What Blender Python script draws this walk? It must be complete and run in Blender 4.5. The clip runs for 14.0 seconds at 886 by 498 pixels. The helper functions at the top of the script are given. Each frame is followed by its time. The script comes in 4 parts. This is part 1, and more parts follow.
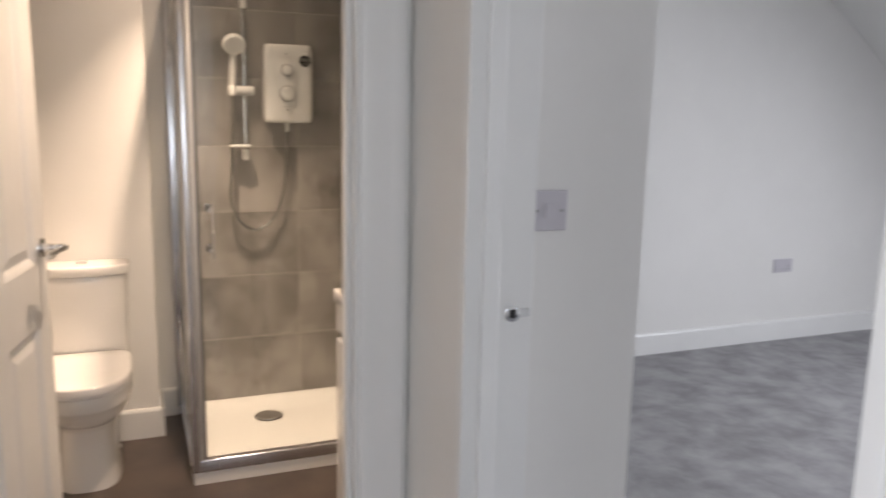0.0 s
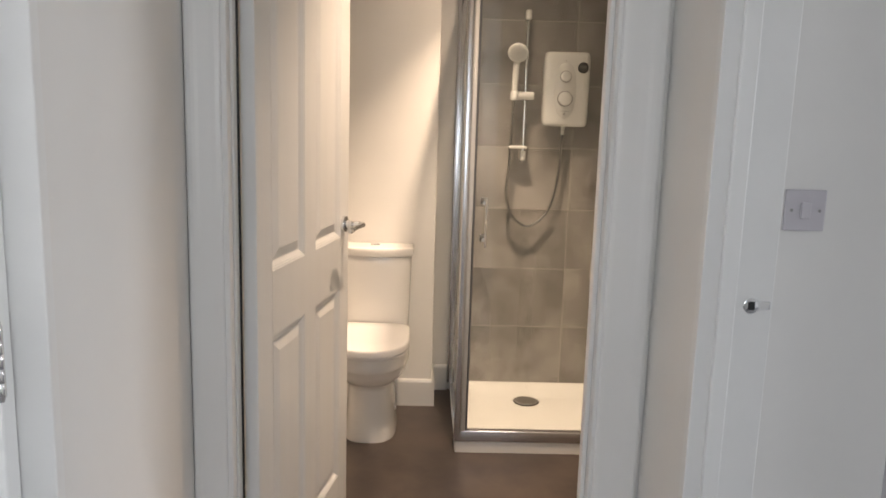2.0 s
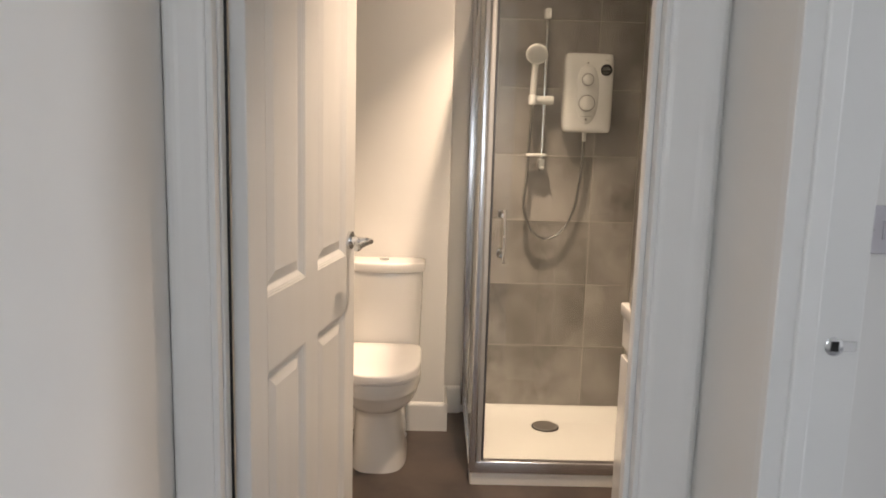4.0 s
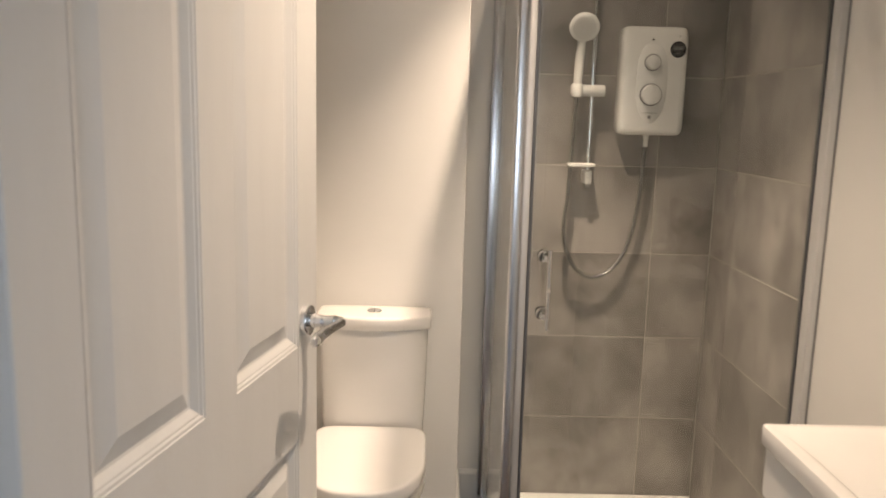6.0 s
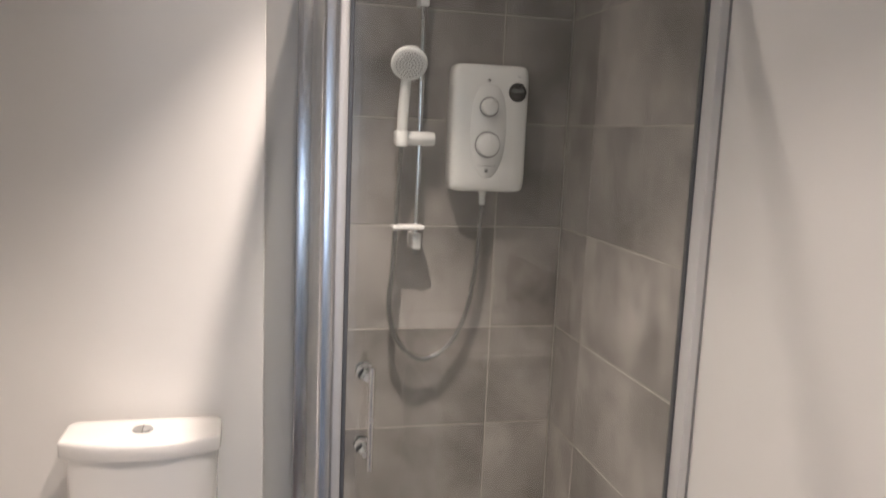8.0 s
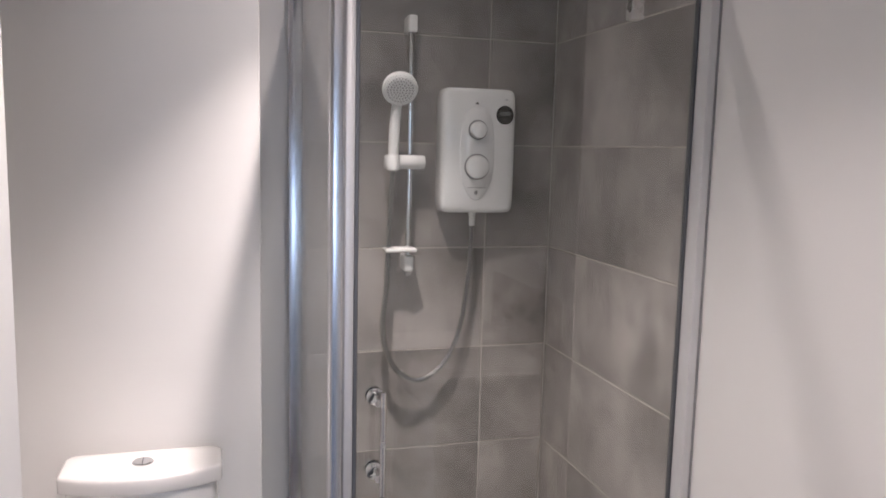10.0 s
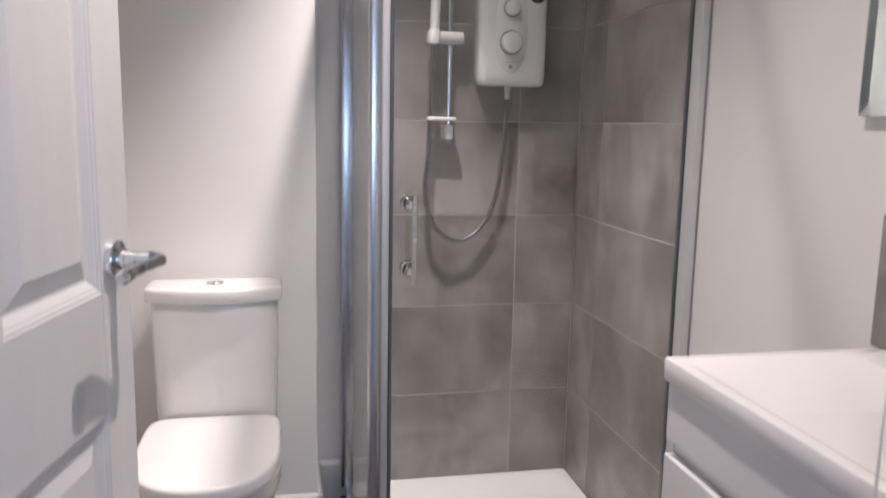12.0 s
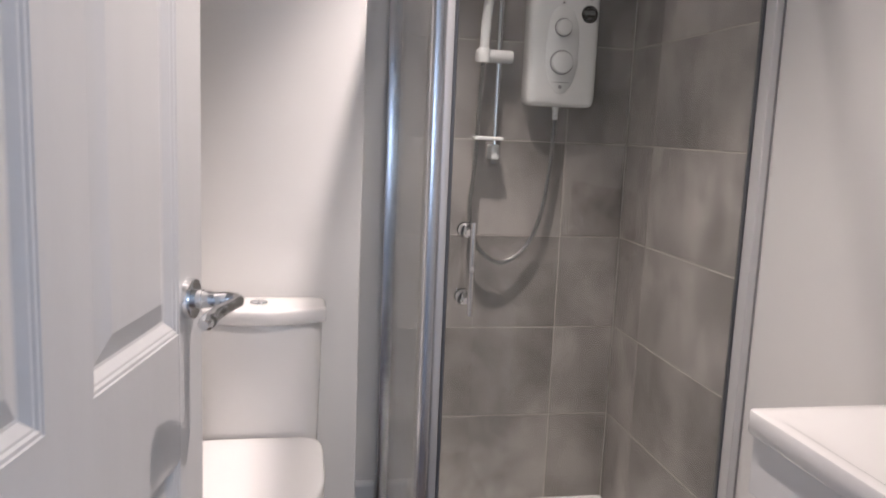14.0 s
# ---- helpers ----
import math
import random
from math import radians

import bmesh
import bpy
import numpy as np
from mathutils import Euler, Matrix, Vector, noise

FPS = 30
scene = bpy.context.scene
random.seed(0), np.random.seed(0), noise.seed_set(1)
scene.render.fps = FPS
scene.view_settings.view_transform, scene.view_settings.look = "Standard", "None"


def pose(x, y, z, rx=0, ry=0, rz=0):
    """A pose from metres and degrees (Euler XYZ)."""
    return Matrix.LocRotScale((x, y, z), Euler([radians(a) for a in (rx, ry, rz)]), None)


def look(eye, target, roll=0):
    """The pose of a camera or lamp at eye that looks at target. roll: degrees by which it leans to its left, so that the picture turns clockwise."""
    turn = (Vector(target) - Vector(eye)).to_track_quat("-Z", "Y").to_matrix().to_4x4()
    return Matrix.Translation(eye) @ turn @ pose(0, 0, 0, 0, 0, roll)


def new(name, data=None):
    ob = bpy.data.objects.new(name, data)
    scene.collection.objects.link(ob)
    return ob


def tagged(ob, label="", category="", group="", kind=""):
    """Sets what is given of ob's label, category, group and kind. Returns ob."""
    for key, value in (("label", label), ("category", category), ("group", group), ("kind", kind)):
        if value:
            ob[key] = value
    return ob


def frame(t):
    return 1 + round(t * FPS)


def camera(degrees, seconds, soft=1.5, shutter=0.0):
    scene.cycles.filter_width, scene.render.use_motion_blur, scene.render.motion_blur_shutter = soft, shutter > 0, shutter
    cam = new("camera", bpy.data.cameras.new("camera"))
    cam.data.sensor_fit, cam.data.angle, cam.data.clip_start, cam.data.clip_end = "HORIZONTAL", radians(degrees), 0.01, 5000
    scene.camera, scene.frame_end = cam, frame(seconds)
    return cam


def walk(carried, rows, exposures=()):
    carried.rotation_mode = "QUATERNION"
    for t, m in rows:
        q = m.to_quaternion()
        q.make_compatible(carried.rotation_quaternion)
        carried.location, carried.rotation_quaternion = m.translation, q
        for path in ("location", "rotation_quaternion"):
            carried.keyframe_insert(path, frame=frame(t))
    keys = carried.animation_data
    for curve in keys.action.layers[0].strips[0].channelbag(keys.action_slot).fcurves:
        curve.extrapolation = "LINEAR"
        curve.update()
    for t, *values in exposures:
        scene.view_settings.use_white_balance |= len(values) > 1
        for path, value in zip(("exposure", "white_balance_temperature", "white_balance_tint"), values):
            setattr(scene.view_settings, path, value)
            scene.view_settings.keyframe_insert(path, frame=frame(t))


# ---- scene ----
cam = camera(59.3, 14.0, soft=1.7, shutter=0.5)
PATH = [
    (0, (-0.937, -3.649, 1.423), (-0.2, -1.824, 1.073), 1.2),
    (0.5, (-0.946, -3.629, 1.419), (-0.511, -1.71, 1.064), 0.8),
    (1, (-0.949, -3.681, 1.402), (-0.812, -1.717, 1.049), 0.7),
    (1.5, (-0.919, -3.766, 1.405), (-0.846, -1.797, 1.061), 1.4),
    (2, (-0.913, -3.82, 1.396), (-0.864, -1.85, 1.054), 1.7),
    (2.2, (-0.908, -3.831, 1.387), (-0.868, -1.861, 1.041), 1.7),
    (4.5, (-0.935, -3.418, 1.394), (-0.919, -1.445, 1.071), 1.5),
    (5, (-0.94, -3.197, 1.412), (-0.938, -1.225, 1.083), 1.4),
    (5.5, (-0.946, -2.908, 1.389), (-0.93, -0.935, 1.06), 1.4),
    (6, (-0.95, -2.66, 1.389), (-0.932, -0.688, 1.059), 1.5),
    (6.5, (-0.969, -2.469, 1.393), (-0.911, -0.497, 1.067), 1.8),
    (7, (-0.938, -2.338, 1.374), (-0.633, -0.389, 1.047), 3.1),
    (7.5, (-0.889, -2.207, 1.395), (-0.454, -0.279, 1.088), 3.1),
    (8, (-0.876, -2.164, 1.508), (-0.415, -0.24, 1.215), 2.4),
    (8.2, (-0.879, -2.142, 1.545), (-0.407, -0.22, 1.256), 2.2),
    (10.3, (-0.97, -2.175, 1.514), (-0.411, -0.271, 1.265), 1.4),
    (10.5, (-0.973, -2.204, 1.485), (-0.414, -0.301, 1.226), 1.5),
    (11, (-0.984, -2.274, 1.424), (-0.42, -0.376, 1.14), 1.6),
    (11.5, (-0.977, -2.338, 1.309), (-0.501, -0.418, 1.012), 1.2),
    (12, (-0.941, -2.448, 1.224), (-0.551, -0.511, 0.915), 1.1),
    (12.5, (-0.932, -2.537, 1.125), (-0.567, -0.596, 0.808), 1.3),
    (13, (-0.949, -2.597, 1.166), (-0.61, -0.651, 0.852), 1.5),
    (13.5, (-1.003, -2.531, 1.243), (-0.694, -0.579, 0.937), 1.8),
    (14, (-1.032, -2.38, 1.27), (-0.668, -0.437, 0.967), 2.4),
]
EXPOSURES = [(0.0, 0.06, 7300, 17), (1.0, 0.05, 7400, 15), (5.0, 0.0, 7350, 14), (6.0, -0.12, 6900, 12), (6.5, -0.25, 6600, 11), (7.0, -0.25, 6250, 7), (7.5, -0.17, 6000, 10), (8.0, -0.09, 5850, 13), (10.5, -0.06, 5430, 16.5), (11.5, -0.11, 5420, 16), (12.5, -0.20, 5420, 16), (14.0, -0.21, 5520, 16)]
walk(cam, [(t, look(eye, target, roll)) for t, eye, target, roll in PATH], EXPOSURES)

# ---- world and lights ----
world = bpy.data.worlds.new("sky")
scene.world = world
world.use_nodes = True
wn = world.node_tree.nodes
sky = wn.new("ShaderNodeTexSky")
sky.sky_type = "NISHITA"
sky.sun_disc = False
sky.sun_elevation, sky.sun_rotation = radians(35), radians(120)
world.node_tree.links.new(sky.outputs["Color"], wn["Background"].inputs["Color"])
wn["Background"].inputs["Strength"].default_value = 0.1


def spot(name, place, watts, degrees, blend, colour, aim):
    data = bpy.data.lights.new(name, "SPOT")
    data.energy, data.spot_size, data.spot_blend = watts, radians(degrees), blend
    data.shadow_soft_size, data.color = 0.015, colour
    ob = new(name, data)
    ob.matrix_world = look(place, aim)
    return ob


def window_light(name, place, aim, width, height, watts, colour):
    data = bpy.data.lights.new(name, "AREA")
    data.shape, data.size, data.size_y, data.energy, data.color = "RECTANGLE", width, height, watts, colour
    ob = new(name, data)
    ob.matrix_world = look(place, aim)
    return ob


WARM = (1.0, 0.80, 0.62)
DAY = (0.75, 0.86, 1.0)
for place, beam, cone, aim, spill in (((-0.69, -0.58, 2.285), 150, 80, (-0.66, -0.58, 0), 15), ((-0.68, -1.40, 2.285), 80, 108, (-0.85, -1.22, 0), 4.5)):
    spot("downlight_beam", place, beam, cone, 1.0, WARM, aim)
    spot("downlight_spill", place, spill, 150, 1.0, WARM, (place[0], place[1], 0))
window_light("daylight_landing", (-0.91, -5.22, 1.5), (-0.91, 0, 1.5), 0.76, 0.96, 12.0, DAY)
# lamp at an unseen roof window, placed to balance light on the landing walls
window_light("added_daylight_bedroom", (3.95, -2.75, 1.66), (2.0, -2.45, 0.2), 0.9, 0.9, 94, DAY)
# added lamp in the unseen second room, lights the landing through its doorway
window_light("added_daylight_study", (-4.02, -3.3, 1.5), (0, -3.3, 1.3), 1.16, 1.06, 53, DAY)


# ---- materials ----
def material(name, colour, rough=0.5, metal=0.0, vary=0.0, scale=6.0, grain=0.0, grain_scale=180.0, piece=0.0, second=None, coat=0.0, wear=0.0, vscale=None):
    """A Principled material: colour that varies at two scales, roughness that varies with it, a fine bump."""
    mat = bpy.data.materials.new(name)
    mat.use_nodes = True
    nt = mat.node_tree
    n, ln = nt.nodes, nt.links
    bsdf = n["Principled BSDF"]
    bsdf.inputs["Metallic"].default_value = metal
    bsdf.inputs["Roughness"].default_value = rough
    bsdf.inputs["Coat Weight"].default_value = coat
    bsdf.inputs["Coat Roughness"].default_value = 0.08
    bsdf.inputs["Base Color"].default_value = (*colour, 1)
    coords = n.new("ShaderNodeTexCoord")
    place = coords.outputs["Object"]
    if piece:
        info = n.new("ShaderNodeObjectInfo")
        shift = n.new("ShaderNodeVectorMath")
        shift.operation = "SCALE"
        combine = n.new("ShaderNodeCombineXYZ")
        for axis in ("X", "Y", "Z"):
            ln.new(info.outputs["Random"], combine.inputs[axis])
        ln.new(combine.outputs[0], shift.inputs[0])
        shift.inputs["Scale"].default_value = 37.0
        add = n.new("ShaderNodeVectorMath")
        ln.new(coords.outputs["Object"], add.inputs[0])
        ln.new(shift.outputs[0], add.inputs[1])
        place = add.outputs[0]
    if vscale:
        mp = n.new("ShaderNodeMapping")
        mp.inputs["Scale"].default_value = vscale
        ln.new(place, mp.inputs["Vector"])
        place = mp.outputs[0]
    if vary or second:
        big = n.new("ShaderNodeTexNoise")
        big.inputs["Scale"].default_value = scale
        big.inputs["Detail"].default_value = 7 if piece else 6
        big.inputs["Roughness"].default_value = 0.62
        big.inputs["Distortion"].default_value = 0.25
        ln.new(place, big.inputs["Vector"])
        ramp = n.new("ShaderNodeValToRGB")
        other = second or tuple(c * (1 - vary) for c in colour)
        ramp.color_ramp.elements[0].color = (*other, 1)
        ramp.color_ramp.elements[1].color = (*colour, 1)
        ramp.color_ramp.elements[0].position, ramp.color_ramp.elements[1].position = (0.37, 0.63) if piece else (0.34, 0.66)
        ln.new(big.outputs["Fac"], ramp.inputs["Fac"])
        ln.new(ramp.outputs["Color"], bsdf.inputs["Base Color"])
        if piece:
            tone = n.new("ShaderNodeMapRange")
            tone.inputs["To Min"].default_value, tone.inputs["To Max"].default_value = 0.91, 1.05
            ln.new(info.outputs["Random"], tone.inputs["Value"])
            shade = n.new("ShaderNodeVectorMath")
            shade.operation = "SCALE"
            ln.new(ramp.outputs["Color"], shade.inputs[0])
            streak, spread, both = n.new("ShaderNodeTexNoise"), n.new("ShaderNodeMapRange"), n.new("ShaderNodeMath")
            stretch = n.new("ShaderNodeMapping")
            stretch.inputs["Scale"].default_value = (1.0, 1.0, 0.55)
            streak.inputs["Scale"].default_value, streak.inputs["Detail"].default_value = 13.0, 5
            spread.inputs["From Min"].default_value, spread.inputs["From Max"].default_value = 0.38, 0.62
            spread.inputs["To Min"].default_value, spread.inputs["To Max"].default_value = 0.90, 1.09
            both.operation = "MULTIPLY"
            ln.new(place, stretch.inputs["Vector"])
            ln.new(stretch.outputs[0], streak.inputs["Vector"])
            ln.new(streak.outputs["Fac"], spread.inputs["Value"])
            ln.new(tone.outputs["Result"], both.inputs[0])
            ln.new(spread.outputs["Result"], both.inputs[1])
            ln.new(both.outputs[0], shade.inputs["Scale"])
            ln.new(shade.outputs[0], bsdf.inputs["Base Color"])
        if wear:
            span = n.new("ShaderNodeMapRange")
            span.inputs["To Min"].default_value = max(rough - wear, 0.03)
            span.inputs["To Max"].default_value = min(rough + wear, 1.0)
            ln.new(big.outputs["Fac"], span.inputs["Value"])
            ln.new(span.outputs["Result"], bsdf.inputs["Roughness"])
    if grain:
        fine = n.new("ShaderNodeTexNoise")
        fine.inputs["Scale"].default_value = grain_scale
        fine.inputs["Detail"].default_value = 4
        ln.new(coords.outputs["Object"], fine.inputs["Vector"])
        bump = n.new("ShaderNodeBump")
        bump.inputs["Strength"].default_value = grain
        bump.inputs["Distance"].default_value = 0.002
        ln.new(fine.outputs["Fac"], bump.inputs["Height"])
        ln.new(bump.outputs["Normal"], bsdf.inputs["Normal"])
    return mat


def glass_material():
    """Thin clear glass: it passes light straight on and mirrors more of it at a slant."""
    mat = bpy.data.materials.new("clear_glass")
    mat.use_nodes = True
    n, ln = mat.node_tree.nodes, mat.node_tree.links
    n.remove(n["Principled BSDF"])
    clear, gloss, mix = n.new("ShaderNodeBsdfTransparent"), n.new("ShaderNodeBsdfGlossy"), n.new("ShaderNodeMixShader")
    clear.inputs["Color"].default_value = (0.965, 0.98, 0.97, 1)
    gloss.inputs["Color"].default_value = (1, 1, 1, 1)
    gloss.inputs["Roughness"].default_value = 0.0
    slant = n.new("ShaderNodeLayerWeight")
    slant.inputs["Blend"].default_value = 0.5
    power, scaled = n.new("ShaderNodeMath"), n.new("ShaderNodeMath")
    power.operation, scaled.operation = "POWER", "MULTIPLY_ADD"
    power.inputs[1].default_value = 5.0
    scaled.inputs[1].default_value, scaled.inputs[2].default_value = 0.82, 0.04
    ln.new(slant.outputs["Facing"], power.inputs[0])
    ln.new(power.outputs[0], scaled.inputs[0])
    ln.new(scaled.outputs[0], mix.inputs[0])
    ln.new(clear.outputs[0], mix.inputs[1])
    ln.new(gloss.outputs[0], mix.inputs[2])
    ln.new(mix.outputs[0], n["Material Output"].inputs["Surface"])
    return mat


def lamp_material(colour, strength):
    mat = bpy.data.materials.new("lamp_glow")
    mat.use_nodes = True
    bsdf = mat.node_tree.nodes["Principled BSDF"]
    bsdf.inputs["Emission Color"].default_value = (*colour, 1)
    bsdf.inputs["Emission Strength"].default_value = strength
    return mat


PAINT = material("white_wall_paint", (0.80, 0.79, 0.77), 0.62, vary=0.035, scale=2.2, grain=0.05, grain_scale=200, wear=0.08)
CEIL = material("ceiling_paint", (0.82, 0.82, 0.80), 0.7, vary=0.03, scale=2.0, grain=0.1)
GLOSS = material("white_satinwood", (0.80, 0.80, 0.79), 0.32, vary=0.03, scale=3.0, grain=0.05, grain_scale=90, wear=0.08)
DOORWHITE = material("white_moulded_door_paint", (0.80, 0.80, 0.79), 0.36, vary=0.03, scale=4.0, grain=0.16, grain_scale=55, wear=0.08, vscale=(6, 6, 0.6))
TILE = material("grey_concrete_tile", (0.350, 0.325, 0.308), 0.38, vary=0.0, second=(0.174, 0.160, 0.151), scale=3.4, piece=1.0, wear=0.04)
GROUT = material("pale_grout", (0.50, 0.46, 0.41), 0.85, vary=0.2, scale=14, grain=0.3)
VINYL = material("brown_grey_vinyl", (0.128, 0.100, 0.086), 0.42, second=(0.068, 0.053, 0.046), scale=4.0, grain=0.1, grain_scale=120, wear=0.12)
CARPET = material("grey_mottled_carpet", (0.40, 0.395, 0.405), 0.95, second=(0.245, 0.24, 0.248), scale=5.0, grain=0.6, grain_scale=320)
CERAMIC = material("white_glazed_ceramic", (0.82, 0.81, 0.79), 0.15, vary=0.02, scale=3, coat=0.15, wear=0.03)
SEATMAT = material("white_plastic_seat", (0.82, 0.81, 0.80), 0.18, vary=0.02, scale=4, wear=0.04)
ACRYLIC = material("white_acrylic_tray", (0.83, 0.82, 0.80), 0.2, vary=0.03, scale=5, wear=0.06)
WHITEPLASTIC = material("white_plastic", (0.79, 0.79, 0.78), 0.22, vary=0.02, scale=8, wear=0.05)
GREYPLASTIC = material("grey_plastic", (0.30, 0.30, 0.30), 0.35, vary=0.05, scale=30)
CHROME = material("polished_chrome", (0.78, 0.79, 0.80), 0.07, metal=1.0, vary=0.04, scale=9, wear=0.03)
ALU = material("satin_aluminium", (0.58, 0.58, 0.58), 0.42, metal=0.35, vary=0.05, scale=12, wear=0.06)
PALEALU = material("pale_satin_aluminium", (0.68, 0.68, 0.68), 0.5, metal=0.1, vary=0.04, scale=12, wear=0.06)
BRIGHT = material("bright_polished_profile", (0.66, 0.67, 0.70), 0.24, metal=1.0, vary=0.04, scale=9, wear=0.04)
HOSEMETAL = material("ribbed_hose_metal", (0.66, 0.65, 0.63), 0.26, metal=1.0, vary=0.1, scale=30, wear=0.05)
NICKEL = material("brushed_nickel", (0.62, 0.60, 0.57), 0.28, metal=1.0, vary=0.1, scale=40, wear=0.08)
DRAINMAT = material("worn_steel_drain", (0.60, 0.58, 0.56), 0.38, metal=1.0, vary=0.2, scale=25, wear=0.1)
# rubber seals, and the dark colour for shade in the hose grooves
SEAL = material("grey_rubber_seal_and_groove_shade", (0.10, 0.105, 0.115), 0.4, vary=0.1, scale=20)
# black plastic parts, and the shade of gaps and holes put in as colour
BLACK = material("black_plastic_and_shade", (0.012, 0.012, 0.012), 0.4, vary=0.2, scale=30)
VANITY = material("white_gloss_lacquer", (0.79, 0.79, 0.78), 0.08, vary=0.015, scale=2, coat=0.4, wear=0.02)
SOCKET = material("white_switch_plastic", (0.56, 0.54, 0.58), 0.3, vary=0.03, scale=20)
MIRROR = material("silvered_mirror", (0.86, 0.89, 0.88), 0.01, metal=1.0)
GLASS = glass_material()
GLOW = lamp_material(WARM, 12.0)
PVC = material("white_pvc_window", (0.78, 0.78, 0.77), 0.3, vary=0.03, scale=6)


# ---- mesh helpers ----
def empty(name, x=0, y=0, z=0, rz=0):
    ob = new(name)
    ob.empty_display_size = 0.1
    ob.matrix_world = pose(x, y, z, 0, 0, rz)
    return ob


def part(name, bm, mat, parent=None, label="", smooth=None):
    """One mesh object out of a bmesh, under a thing or a part."""
    me = bpy.data.meshes.new(name)
    bmesh.ops.recalc_face_normals(bm, faces=bm.faces)
    if smooth is not None:
        limit = radians(smooth)
        for e in bm.edges:
            e.smooth = len(e.link_faces) == 2 and e.calc_face_angle(0) < limit
        for fc in bm.faces:
            fc.smooth = True
    bm.to_mesh(me)
    bm.free()
    me.materials.append(mat)
    ob = new(name, me)
    if parent is not None:
        ob.parent = parent
    if label:
        ob["label"] = label
    return ob


def add_box(bm, x0, x1, y0, y1, z0, z1, bevel=0.0, seg=2):
    made = bmesh.ops.create_cube(bm, size=1.0, matrix=Matrix.Translation(((x0 + x1) / 2, (y0 + y1) / 2, (z0 + z1) / 2)) @ Matrix.Diagonal((abs(x1 - x0), abs(y1 - y0), abs(z1 - z0), 1)))
    if bevel:
        edges = list({e for v in made["verts"] for e in v.link_edges})
        bmesh.ops.bevel(bm, geom=edges, offset=bevel, segments=seg, profile=0.5, affect="EDGES", clamp_overlap=True)
    return bm


def box(x0, x1, y0, y1, z0, z1, bevel=0.0, seg=2):
    return add_box(bmesh.new(), x0, x1, y0, y1, z0, z1, bevel, seg)


def boxes(*spans):
    bm = bmesh.new()
    for s in spans:
        add_box(bm, *s)
    return bm


def loft(rings, close=True):
    """Rings of equal length, bridged in order and capped."""
    bm = bmesh.new()
    made = [[bm.verts.new(p) for p in ring] for ring in rings]
    count = len(made[0])
    for a, b in zip(made, made[1:]):
        for k in range(count):
            bm.faces.new((a[k], a[(k + 1) % count], b[(k + 1) % count], b[k]))
    if close:
        bm.faces.new(made[0][::-1])
        bm.faces.new(made[-1])
    return bm


def oval(cx, cy, hw, hd, power=2.0, count=40, front=None):
    """A superellipse in plan; front: another power for the half towards -y."""
    out = []
    for k in range(count):
        a = 2 * math.pi * k / count
        c, s = math.cos(a), math.sin(a)
        p = front if front and s < 0 else power
        out.append((cx + hw * math.copysign(abs(c) ** (2 / p), c), cy + hd * math.copysign(abs(s) ** (2 / p), s)))
    return out


def lathe(profile, count=32, axis="Z", origin=(0, 0, 0)):
    """profile: (radius, along) turned round an axis."""
    rings = []
    for r, h in profile:
        ring = []
        for k in range(count):
            a = 2 * math.pi * k / count
            u, v = max(r, 1e-4) * math.cos(a), max(r, 1e-4) * math.sin(a)
            p = {"Z": (u, v, h), "Y": (u, h, v), "X": (h, u, v)}[axis]
            ring.append(tuple(p[i] + origin[i] for i in range(3)))
        rings.append(ring)
    return loft(rings)


def tube(path, radius, count=10, ripple=0.0):
    """A round tube along a path of points; ripple: every other ring is that much larger."""
    rings = []
    side = None
    for k, p in enumerate(path):
        a, b = Vector(path[max(k - 1, 0)]), Vector(path[min(k + 1, len(path) - 1)])
        d = (b - a).normalized()
        if side is None:
            side = d.orthogonal().normalized()
        side = (side - d * side.dot(d)).normalized()
        up = d.cross(side)
        r = (radius[k] if isinstance(radius, list) else radius) + (ripple if k % 2 else 0)
        rings.append([tuple(Vector(p) + side * r * math.cos(2 * math.pi * j / count) + up * r * math.sin(2 * math.pi * j / count)) for j in range(count)])
    return loft(rings)


def smooth_path(points, count):
    """A Catmull-Rom curve through points, at even steps of its length."""
    pts = [Vector(p) for p in points]
    pts = [pts[0] * 2 - pts[1], *pts, pts[-1] * 2 - pts[-2]]
    fine = []
    for k in range(1, len(pts) - 2):
        p0, p1, p2, p3 = pts[k - 1 : k + 3]
        for s in range(40):
            t = s / 40
            fine.append(0.5 * (2 * p1 + (p2 - p0) * t + (2 * p0 - 5 * p1 + 4 * p2 - p3) * t * t + (3 * p1 - p0 - 3 * p2 + p3) * t ** 3))
    fine.append(pts[-2])
    run = [0.0]
    for a, b in zip(fine, fine[1:]):
        run.append(run[-1] + (b - a).length)
    out = []
    k = 0
    for s in range(count):
        want = run[-1] * s / (count - 1)
        while k < len(run) - 2 and run[k + 1] < want:
            k += 1
        f = (want - run[k]) / max(run[k + 1] - run[k], 1e-9)
        out.append(tuple(fine[k].lerp(fine[k + 1], min(f, 1))))
    return out


def strip_along(profile, a, b, out, up):
    """A moulding: profile points (out, up) carried straight from a to b."""
    a, b, out, up = Vector(a), Vector(b), Vector(out), Vector(up)
    return loft([[tuple(end + out * u + up * v) for u, v in profile] for end in (a, b)])


def structure(name, bm, mat, label, category):
    return tagged(part(name, bm, mat), label, category, kind="structure")


# ---- the large structure ----
H = 2.30
L0, L1 = -1.435, -0.39          # landing, side to side
OPL, OPR, HEAD = -1.345, -0.51, 2.0   # bathroom doorway between linings

